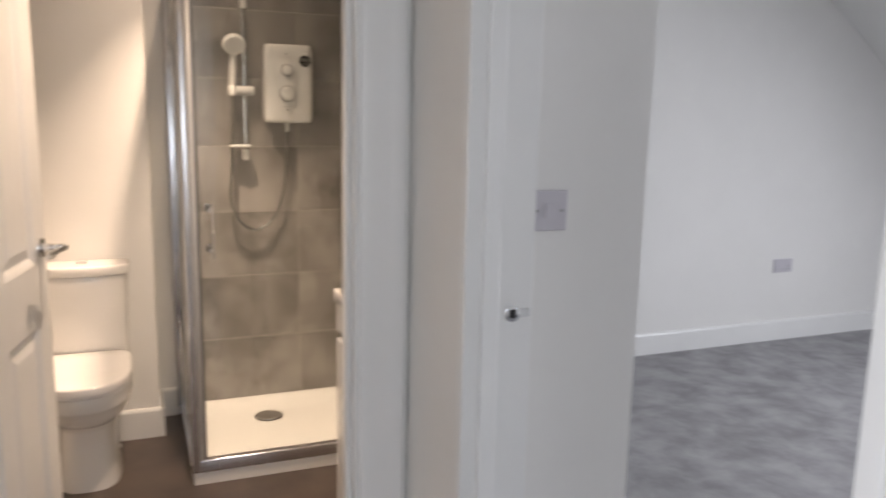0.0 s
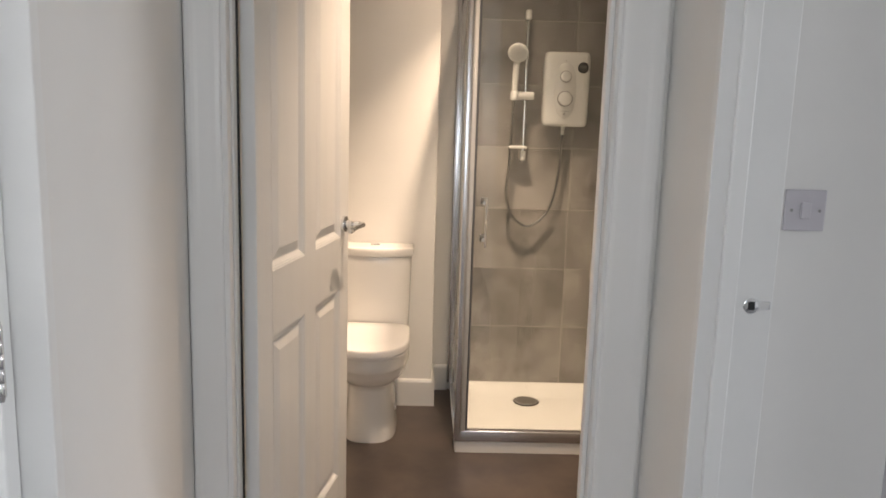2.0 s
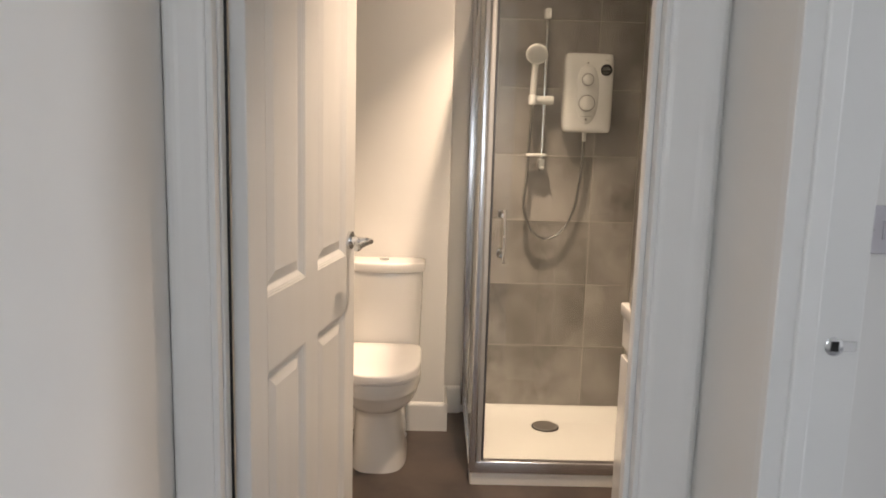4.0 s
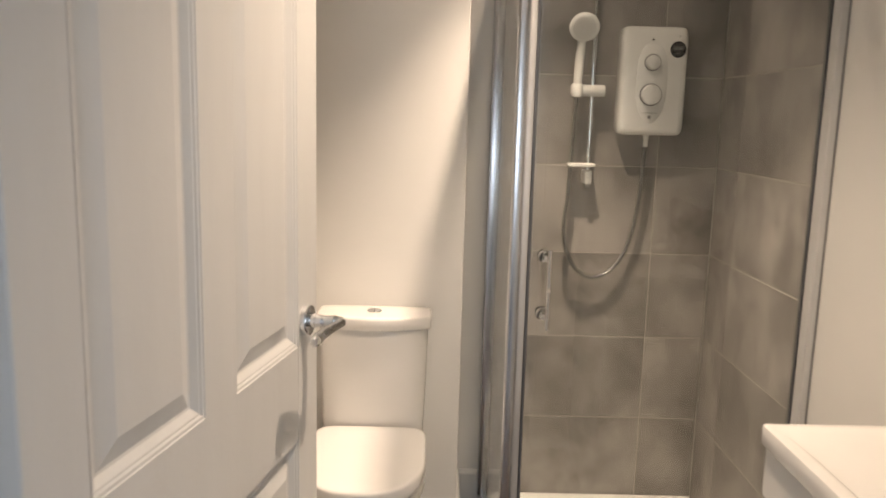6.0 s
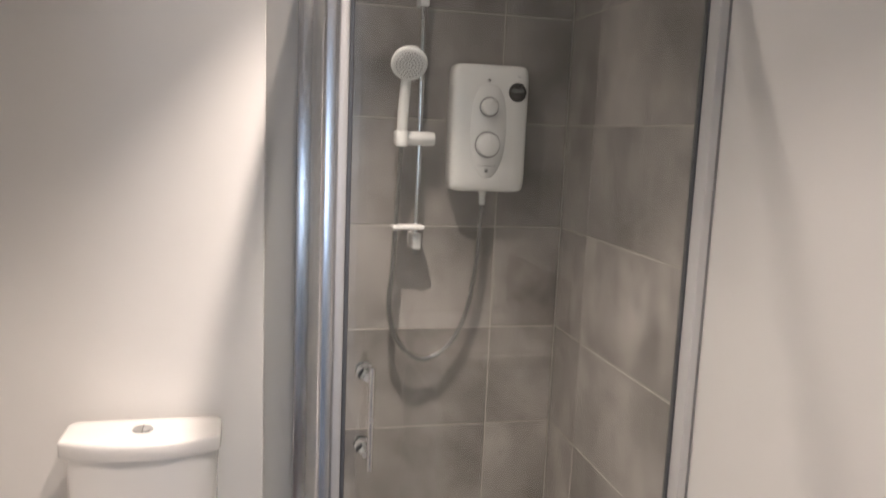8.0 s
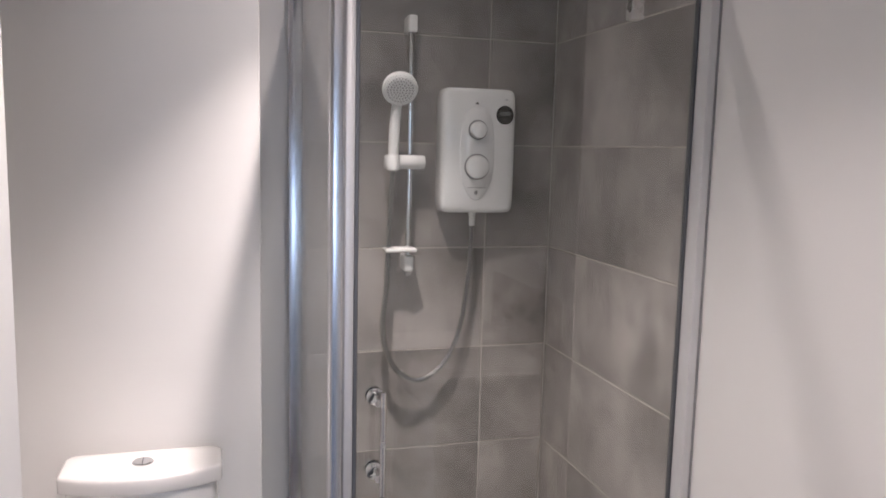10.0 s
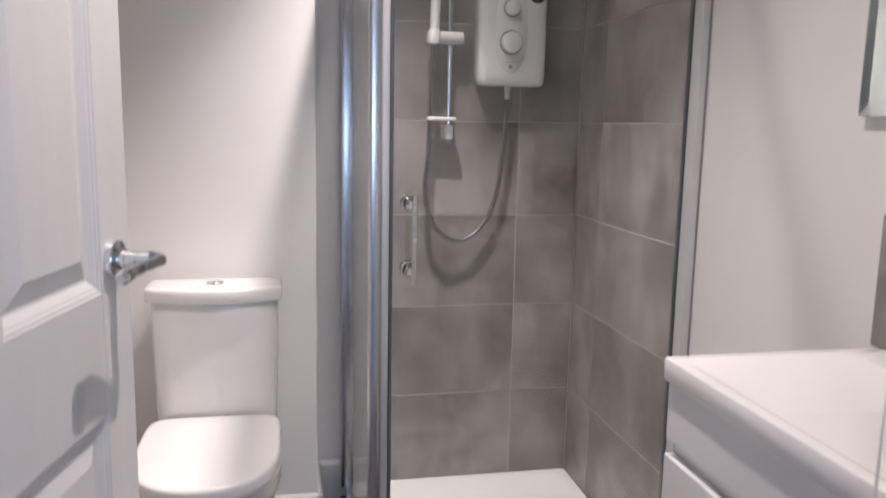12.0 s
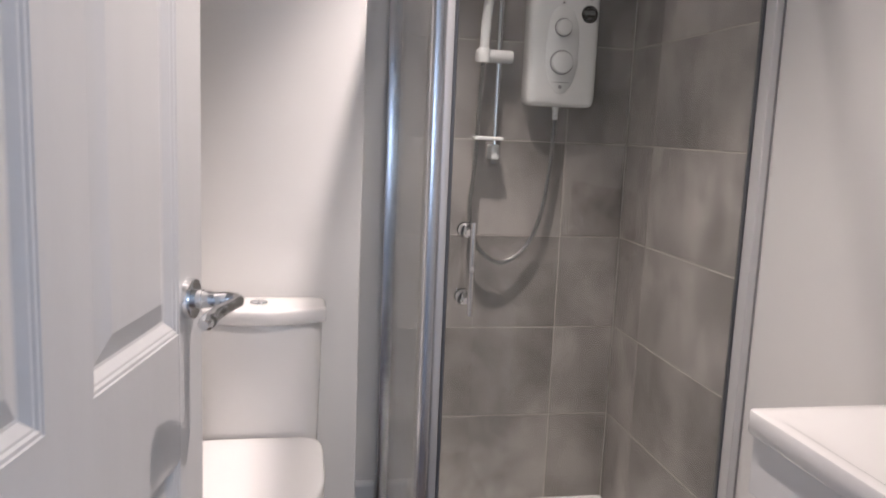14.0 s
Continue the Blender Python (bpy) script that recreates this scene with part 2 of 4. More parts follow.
structure("wall_back", boxes((-1.62, 0.14, 0.010, 0.12, 0, H)), PAINT, "white painted bathroom wall behind the shower", "wall")
structure("wall_right", boxes((0.0105, 0.12, -0.788, 0.010, 0, H), (0.0, 0.12, -2.0, -0.788, 0, H)), PAINT, "white painted bathroom side wall beside the basin", "wall")
structure("wall_left", boxes((-1.62, -1.5, -2.0, 0.010, 0, H)), PAINT, "white painted bathroom wall behind the door", "wall")
structure("wall_boxing", box(-1.5, -0.862, -0.22, 0.010, 0, H, 0.002, 1), PAINT, "white painted boxed-out wall behind the toilet", "wall")
structure("wall_door", boxes((-1.62, OPL - 0.03, -2.1, -2.0, 0, H), (OPR + 0.03, -0.26, -2.1, -2.0, 0, H), (OPL - 0.03, OPR + 0.03, -2.1, -2.0, HEAD + 0.03, H),
          (-0.26, 0.135, -2.2, -2.0, 0, H)), PAINT, "white painted wall round the bathroom doorway", "wall")
structure("wall_landing_right", boxes((L1, -0.26, -2.385, -2.1, 0, H), (L1, -0.26, -5.2, -3.245, 0, H), (L1, -0.26, -3.245, -2.385, HEAD + 0.03, H)), PAINT, "white painted landing wall with the bedroom doorway", "wall")
structure("wall_landing_left", boxes((-1.50, L0, -2.735, -2.1, 0, H), (-1.50, L0, -5.2, -3.525, 0, H), (-1.50, L0, -3.525, -2.735, HEAD + 0.03, H)), PAINT, "white painted landing wall with a second doorway", "wall")


def wall_with_window(name, along, across, thick, a0, a1, w0, w1, z0, z1, label):
    """A wall along x or y with one window opening."""
    spans = [(a0, w0, 0, H), (w1, a1, 0, H), (w0, w1, 0, z0), (w0, w1, z1, H)]
    if along == "x":
        bm = boxes(*[(s[0], s[1], across, across + thick, s[2], s[3]) for s in spans])
    else:
        bm = boxes(*[(across, across + thick, s[0], s[1], s[2], s[3]) for s in spans])
    return structure(name, bm, PAINT, label, "wall")


wall_with_window("wall_landing_end", "x", -5.32, 0.12, -1.56, -0.26, -1.3, -0.5, 1.0, 2.0, "white painted end wall of the landing")
structure("wall_bedroom_front", boxes((-0.26, 5.3, -4.92, -4.8, 0, H)), PAINT, "white painted bedroom end wall", "wall")
wall_with_window("wall_study_end", "y", -4.12, 0.12, -4.7, -2.0, -3.9, -2.7, 0.95, 2.05, "white painted wall of the second room")
structure("wall_study_sides", boxes((-4.0, -1.50, -2.1, -2.0, 0, H), (-4.0, -1.50, -4.82, -4.7, 0, H)), PAINT, "white painted side walls of the second room", "wall")
structure("wall_bedroom_far", boxes((0.12, 5.3, 0.08, 0.2, 0, H)), PAINT, "white painted bedroom wall under the sloping ceiling", "wall")
structure("wall_bedroom_knee", boxes((5.0, 5.12, -4.8, 0.08, 0, 1.2)), PAINT, "low white painted knee wall", "wall")
structure("wall_bedroom_partition", boxes((0.121, 0.135, -2.0, 0.08, 0, H)), PAINT, "white painted partition beside the bedroom", "wall")

structure("floor_bathroom", boxes((-1.5, 0.0, -2.05, 0.0, -0.06, 0.0)), VINYL, "dark brown grey vinyl bathroom floor", "floor")
structure("floor_carpet", boxes((-4.0, 5.1, -5.3, -2.05, -0.06, -0.001), (0.12, 5.1, -2.05, 0.1, -0.06, -0.001)), CARPET, "mottled grey fitted carpet", "floor")
structure("ceiling_bathroom", boxes((-1.62, 0.12, -2.1, 0.12, H, H + 0.1)), CEIL, "white bathroom ceiling", "ceiling")
structure("ceiling_landing", boxes((-4.12, 0.135, -5.32, -2.1, H, H + 0.1)), CEIL, "white landing ceiling", "ceiling")


def slope_z(x):
    return H - 0.716 * (x - 2.87)


def prism(bm, prof, y0, y1):
    ends = [[bm.verts.new((x, y, z)) for x, z in prof] for y in (y0, y1)]
    k = len(prof)
    for i in range(k):
        bm.faces.new((ends[0][i], ends[0][(i + 1) % k], ends[1][(i + 1) % k], ends[1][i]))
    bm.faces.new(ends[0]), bm.faces.new(ends[1][::-1])


slope = bmesh.new()
full = [(0.135, H), (2.87, H), (5.1, slope_z(5.1)), (5.1, slope_z(5.1) + 0.12), (2.93, H + 0.1), (0.135, H + 0.1)]
upper = [(0.135, H), (2.87, H), (3.45, slope_z(3.45)), (3.45, slope_z(3.45) + 0.12), (2.93, H + 0.1), (0.135, H + 0.1)]
lower = [(4.4, slope_z(4.4)), (5.1, slope_z(5.1)), (5.1, slope_z(5.1) + 0.12), (4.4, slope_z(4.4) + 0.12)]
for prof, y0, y1 in ((full, -4.92, -3.25), (upper, -3.25, -2.25), (lower, -3.25, -2.25), (full, -2.25, 0.2)):
    prism(slope, prof, y0, y1)
structure("ceiling_bedroom", slope, CEIL, "white bedroom ceiling with a steep slope", "ceiling")

SKIRT = [(0, 0), (0.016, 0), (0.016, 0.118), (0.013, 0.126), (0.008, 0.131), (0, 0.132)]


def skirting(name, a, b, out, label):
    return structure(name, strip_along(SKIRT, a, b, out, (0, 0, 1)), GLOSS, label, "baseboard")


skirting("baseboard_boxing", (-1.5, -0.22, 0), (-0.862, -0.22, 0), (0, -1, 0), "white painted skirting board behind the toilet")
skirting("baseboard_boxing_side", (-0.862, -0.2365, 0), (-0.862, 0.009, 0), (1, 0, 0), "white painted skirting board on the boxing")
skirting("baseboard_recess", (-0.8455, 0.010, 0), (-0.780, 0.010, 0), (0, -1, 0), "white painted skirting board beside the shower")
skirting("baseboard_bathroom_left", (-1.5, -2.0, 0), (-1.5, -0.236, 0), (1, 0, 0), "white painted skirting board behind the door")
skirting("baseboard_bedroom_far", (0.135, 0.08, 0), (5.0, 0.08, 0), (0, -1, 0), "white painted bedroom skirting board")
skirting("baseboard_switch_wall", (-0.26, -2.2, 0), (0.135, -2.2, 0), (0, -1, 0), "white painted skirting board under the light switch")
skirting("baseboard_partition", (0.135, -2.2, 0), (0.135, 0.064, 0), (1, 0, 0), "white painted skirting board along the partition")
skirting("baseboard_landing_right", (L1, -2.34, 0), (L1, -2.118, 0), (-1, 0, 0), "white painted landing skirting board")
skirting("baseboard_landing_left", (L0, -2.735, 0), (L0, -2.118, 0), (1, 0, 0), "white painted landing skirting board")

ARCH = [(0, 0), (0.009, 0), (0.0115, 0.004), (0.0128, 0.012), (0.0135, 0.022), (0.0148, 0.45), (0.0162, 0.62), (0.0175, 0.72), (0.0182, 0.82), (0.0180, 0.92), (0.0165, 0.97), (0.0135, 1.0), (0, 1.0)]


def architrave(name, a, b, out, side, width, label):
    """side points away from the opening."""
    prof = [(u, v * width if v >= 0.05 else v) for u, v in ARCH]
    return structure(name, strip_along(prof, a, b, out, side), GLOSS, label, "architrave")


architrave("architrave_bath_left", (OPL - 0.012, -2.1, 0), (OPL - 0.012, -2.1, HEAD + 0.10), (0, -1, 0), (-1, 0, 0), 0.076, "white glossy moulded architrave of the bathroom door")
architrave("architrave_bath_right", (OPR + 0.010, -2.1, 0), (OPR + 0.010, -2.1, HEAD + 0.10), (0, -1, 0), (1, 0, 0), 0.10, "white glossy moulded architrave of the bathroom door")
architrave("architrave_bath_head", (OPL - 0.012, -2.1, HEAD + 0.012), (OPR + 0.010, -2.1, HEAD + 0.012), (0, -1, 0), (0, 0, 1), 0.088, "white glossy moulded architrave over the bathroom door")


def doorway(kind, spans_lining, spans_stop, label):
    thing = tagged(empty(kind), label, "door frame", kind="structure")
    for s in spans_lining:
        part("lining", box(*s, 0.0015, 1), GLOSS, thing)
    for s in spans_stop:
        part("door_stop", box(*s, 0.002, 1), GLOSS, thing)
    return thing


bath_frame = doorway("door_frame_bathroom",
        [(OPL - 0.03, OPL, -2.104, -1.997, 0, HEAD), (OPR, OPR + 0.03, -2.104, -1.997, 0, HEAD), (OPL - 0.03, OPR + 0.03, -2.104, -1.997, HEAD, HEAD + 0.03)],
        [(OPR - 0.012, OPR, -2.075, -2.043, 0, HEAD - 0.012), (OPL, OPL + 0.0065, -2.075, -2.043, 0, HEAD - 0.012), (OPL, OPR, -2.075, -2.043, HEAD - 0.012, HEAD)],
        "white painted bathroom door lining with a steel keep")
bed_frame = doorway("door_frame_bedroom",
        [(-0.394, -0.256, -2.41, -2.385, 0, HEAD), (-0.394, -0.256, -3.245, -3.22, 0, HEAD), (-0.394, -0.256, -3.245, -2.385, HEAD, HEAD + 0.03)],
        [(-0.362, -0.330, -2.422, -2.41, 0, HEAD - 0.012), (-0.362, -0.330, -3.22, -3.208, 0, HEAD - 0.012), (-0.362, -0.330, -3.22, -2.41, HEAD - 0.012, HEAD)],
        "white painted bedroom door lining with a round keep")
study_frame = doorway("door_frame_study",
        [(-1.502, -1.434, -2.760, -2.735, 0, HEAD), (-1.502, -1.431, -3.525, -3.50, 0, HEAD), (-1.502, -1.434, -3.525, -2.735, HEAD, HEAD + 0.03)],
        [(-1.470, -1.445, -3.50, -3.492, 0, HEAD - 0.012), (-1.470, -1.445, -3.50, -2.760, HEAD - 0.012, HEAD)],
        "white painted lining of the second landing doorway")

# added black strip: the shade in the hinge gap is put into its colour
part("hinge_gap_shade", boxes((OPL, OPL + 0.0112, -2.0425, -2.0390, 0.002, HEAD - 0.002)), BLACK, bath_frame, "black strip for the shade in the hinge gap")
# keep of the bathroom lock, let into the lining
STEEL = material("brassy_steel", (0.60, 0.55, 0.48), 0.3, metal=1.0, vary=0.12, scale=50, wear=0.08)
keep = part("keep", boxes((OPR - 0.0022, OPR - 0.0002, -2.019, -2.0005, 1.000, 1.073)), STEEL, bath_frame, "steel lock keep")
part("keep_lip", box(OPR - 0.0034, OPR - 0.0002, -2.0005, -1.9925, 1.014, 1.058, 0.0014, 2), STEEL, keep)
# no real opening: a black block gives the shade inside the hole
part("keep_hole", boxes((OPR - 0.0030, OPR - 0.0023, -2.016, -2.008, 1.022, 1.048)), BLACK, keep)
for z in (1.008, 1.065):
    part("screw", lathe([(0, -0.0012), (0.0035, -0.001), (0.003, 0.0)], 12, "X", (OPR - 0.0022, -2.012, z)), NICKEL, keep)
# round keep of the bedroom door
keep2 = part("round_keep", lathe([(0, -2.4130), (0.0135, -2.4130), (0.015, -2.4122), (0.015, -2.4101)], 28, "Y", (-0.297, 0, 1.058)), CHROME, bed_frame, "round chrome keep", 40)
# black block on the plate, its colour standing for the hole's shade
part("keep_hole", boxes((-0.3035, -0.2905, -2.4142, -2.4132, 1.0505, 1.0665)), BLACK, keep2)
part("keep_lip", box(-0.284, -0.262, -2.4135, -2.4101, 1.051, 1.067, 0.001, 1), CHROME, keep2)


def light_switch(x, y, z):
    t = tagged(empty("light_switch", x, y, z), "pale square plastic light switch on the wall", "light switch")
    part("plate", box(-0.0435, 0.0435, -0.009, 0, -0.0435, 0.0435, 0.003, 2), SOCKET, t)
    part("rocker", box(-0.0105, 0.0105, -0.0135, -0.008, -0.0175, 0.0175, 0.002, 2), SOCKET, t)
    for sx in (-0.030, 0.030):
        part("screw", lathe([(0, -0.0100), (0.0035, -0.0098), (0.0035, -0.0085)], 12, "Y", (sx, 0, 0)), GREYPLASTIC, t)


def wall_socket(x, y, z):
    t = tagged(empty("wall_socket", x, y, z), "pale double plastic wall socket above the skirting", "wall socket")
    part("plate", box(-0.073, 0.073, -0.010, 0, -0.043, 0.043, 0.003, 2), SOCKET, t)
    for sx in (-0.036, 0.036):
        part("switch", box(sx - 0.008, sx + 0.008, -0.013, -0.009, 0.008, 0.030, 0.001, 1), SOCKET, t)
        # pin holes are small black blocks, their inner shade put in as colour
        for dx, dz in ((0, -0.004), (-0.011, -0.022), (0.011, -0.022)):
            part("pin_hole", boxes((sx + dx - 0.003, sx + dx + 0.003, -0.0105, -0.0098, dz - 0.003, dz + 0.003)), BLACK, t)


light_switch(-0.113, -2.2, 1.218)
wall_socket(2.915, 0.08, 0.492)


def window(name, along, across, a0, a1, z0, z1, label):
    t = tagged(empty(name), label, "window", kind="structure")
    def piece(nm, u0, u1, v0, v1, d, mat, bevel=0.004):
        bm = box(u0, u1, across, across + d, v0, v1, bevel, 1) if along == "x" else box(across, across + d, u0, u1, v0, v1, bevel, 1)
        return part(nm, bm, mat, t)
    w = 0.05
    piece("window_frame", a0, a0 + w, z0, z1, 0.05, PVC)
    piece("window_frame", a1 - w, a1, z0, z1, 0.05, PVC)
    piece("window_frame", a0 + w, a1 - w, z0, z0 + w, 0.05, PVC)
    piece("window_frame", a0 + w, a1 - w, z1 - w, z1, 0.05, PVC)
    g = piece("pane", a0 + w, a1 - w, z0 + w, z1 - w, 0.006, GLASS, 0)
    g.visible_shadow = False
    return t


window("window_1", "x", -5.30, -1.3, -0.5, 1.0, 2.0, "white plastic landing window")
# roof window out of view, added as the opening for the bedroom lamp
added_roof_window = tagged(empty("added_window_2"), "added white framed roof window in the bedroom slope, out of view", "window", kind="structure")
for y0, y1, x0, x1 in ((-3.25, -3.20, 3.45, 4.4), (-2.30, -2.25, 3.45, 4.4), (-3.20, -2.30, 3.45, 3.50), (-3.20, -2.30, 4.35, 4.4)):
    bm = bmesh.new()
    prism(bm, [(x0, slope_z(x0) + 0.04), (x1, slope_z(x1) + 0.04), (x1, slope_z(x1) + 0.11), (x0, slope_z(x0) + 0.11)], y0, y1)
    part("window_frame", bm, PVC, added_roof_window)
bm = bmesh.new()
prism(bm, [(3.50, slope_z(3.50) + 0.07), (4.35, slope_z(4.35) + 0.07), (4.35, slope_z(4.35) + 0.076), (3.50, slope_z(3.50) + 0.076)], -3.20, -2.30)
part("pane", bm, GLASS, added_roof_window).visible_shadow = False
# unseen window, added round the second room's lamp
window("added_window_3", "y", -4.10, -3.9, -2.7, 0.95, 2.05, "added white plastic window of the second room, out of view")


# ---- doors ----
PANEL = [(0, 0), (0.0015, 0.0014), (0.0050, 0.0018), (0.0075, 0.0040), (0.0100, 0.0046), (0.0190, 0.0112), (0.0225, 0.0118), (0.0500, 0.0030)]


def door_leaf(name, width, height, label):
    """A moulded four-panel leaf: hinge edge at x 0, faces at y 0 and y -0.035."""
    t = tagged(empty(name), label, "door")
    d, s, m = 0.035, 0.094, 0.091
    pw = (width - 2 * s - m) / 2
    cols = ((s, s + pw), (s + pw + m, s + 2 * pw + m))
    rows = ((0.20, 0.838), (1.003, height - 0.115))
    part("stile", box(0, s, -d, 0, 0.008, height, 0.002, 1), DOORWHITE, t)
    part("stile", box(width - s, width, -d, 0, 0.008, height, 0.002, 1), DOORWHITE, t)
    part("rail", boxes((s, width - s, -d, 0, 0.008, rows[0][0])), DOORWHITE, t)
    part("rail", boxes((s, width - s, -d, 0, rows[0][1], rows[1][0])), DOORWHITE, t)
    part("rail", boxes((s, width - s, -d, 0, rows[1][1], height)), DOORWHITE, t)
    for z0, z1 in rows:
        part("mullion", boxes((s + pw, s + pw + m, -d, 0, z0, z1)), DOORWHITE, t)
        for x0, x1 in cols:
            rings = []
            for inset, depth in PANEL:
                rings.append([(x0 + inset, -depth, z0 + inset), (x1 - inset, -depth, z0 + inset), (x1 - inset, -depth, z1 - inset), (x0 + inset, -depth, z1 - inset)])
            back = [[(x, -d - y, z) for x, y, z in ring] for ring in rings]
            part("panel", loft(rings[::-1] + back), DOORWHITE, t, "raised moulded panel")
    return t


def lever_handle(parent, x, z, face, out):
    """A round rose and a bent lever pointing back to the hinge, on one face."""
    rose = part("rose", lathe([(0, 0), (0.0265, 0), (0.0265, out * 0.008), (0.0255, out * 0.0105), (0.0125, out * 0.011), (0.012, out * 0.020)], 36, "Y", (x, face, z)), CHROME, parent, "round chrome rose", 35)
    o = out
    path = smooth_path([(x, face + o * 0.010, z), (x, face + o * 0.034, z), (x + 0.002, face + o * 0.052, z + 0.001), (x + 0.002, face + o * 0.063, z + 0.001), (x - 0.008, face + o * 0.066, z), (x - 0.030, face + o * 0.062, z - 0.001), (x - 0.065, face + o * 0.057, z - 0.002), (x - 0.112, face + o * 0.056, z - 0.005)], 36)
    rad = [0.0112] * 5 + [0.0098] * 5 + [0.0084] * 4 + [0.0074] * 4 + [0.0080] * 5 + [0.0090] * 7 + [0.0098, 0.0100, 0.0100, 0.0098, 0.0088, 0.0055]
    part("lever", tube(path, rad, 14), CHROME, parent, "bent chrome lever", 40)
    return rose


leaf = door_leaf("bathroom_door", 0.748, 1.985, "open white moulded four-panel bathroom door with chrome lever")
lever_handle(leaf, 0.748 - 0.060, 1.042, 0.0, 1)
lever_handle(leaf, 0.748 - 0.060, 1.042, -0.035, -1)
part("latch_plate", box(0.748, 0.7492, -0.028, -0.006, 0.985, 1.10, 0.0004, 1), NICKEL, leaf, "steel latch face plate")
for z in (0.25, 1.75):
    part("hinge", lathe([(0, z - 0.05), (0.006, z - 0.049), (0.006, z + 0.049), (0, z + 0.05)], 12, "Z", (-0.006, 0.004, 0)), NICKEL, leaf, "steel butt hinge", 40)


swing = math.degrees(math.atan2(0.735, 0.139))
leaf.matrix_world = pose(-1.300, -2.035, 0, 0, 0, swing) @ Matrix.Translation((0, 0.035, 0))

study_leaf = door_leaf("study_door", 0.762, 1.985, "open white moulded door with chrome hinges")
for z in (0.25, 1.05, 1.75):
    prof = [(0, z - 0.058), (0.004, z - 0.057), (0.005, z - 0.052)]
    for k in range(5):
        a = z - 0.050 + 0.020 * k
        prof += [(0.0060, a + 0.0002), (0.0065, a + 0.0008), (0.0065, a + 0.0192), (0.0060, a + 0.0198)]
    prof += [(0.005, z + 0.052), (0.004, z + 0.057), (0, z + 0.058)]
    part("hinge", lathe(prof, 16, "Z", (-0.004, 0.006, 0)), CHROME, study_leaf, "polished steel butt hinge", 50)
study_leaf.matrix_world = pose(-1.484, -2.797, 0, 0, 0, 180)


# ---- shower ----
def shower_tray():
    t = tagged(empty("shower_tray"), "low square white acrylic shower tray on the floor", "shower tray")
    x0, x1, y0, y1 = -0.765, -0.001, -0.752, -0.001
    def ring(i, z, r=0.03):
        out = []
        a0, a1, b0, b1 = x0 + i, x1 - i, y0 + i, y1 - i
        for cx, cy, s in ((a1 - r, b1 - r, 0), (a0 + r, b1 - r, 90), (a0 + r, b0 + r, 180), (a1 - r, b0 + r, 270)):
            for k in range(5):
                a = radians(s + 22.5 * k)
                out.append((cx + r * math.cos(a), cy + r * math.sin(a), z))
        return out
    rings = [ring(0, 0.0, 0.012), ring(0, 0.044, 0.012), ring(0.002, 0.050, 0.012), ring(0.028, 0.050, 0.02), ring(0.040, 0.046, 0.03), ring(0.060, 0.038, 0.04), ring(0.20, 0.033, 0.06), ring(0.30, 0.031, 0.06)]
    part("basin", loft(rings), ACRYLIC, t, smooth=40)
    waste = part("waste_cover", lathe([(0.057, 0.030), (0.057, 0.036), (0.054, 0.0405), (0.045, 0.0425), (0.02, 0.044), (0, 0.0443)], 40, "Z", (-0.400, -0.236, 0)), DRAINMAT, t, "round worn steel waste cover", 35)
    part("waste_ring", lathe([(0.057, 0.032), (0.062, 0.033), (0.062, 0.0355), (0.0575, 0.0365)], 40, "Z", (-0.400, -0.236, 0)), BLACK, waste)
    return t


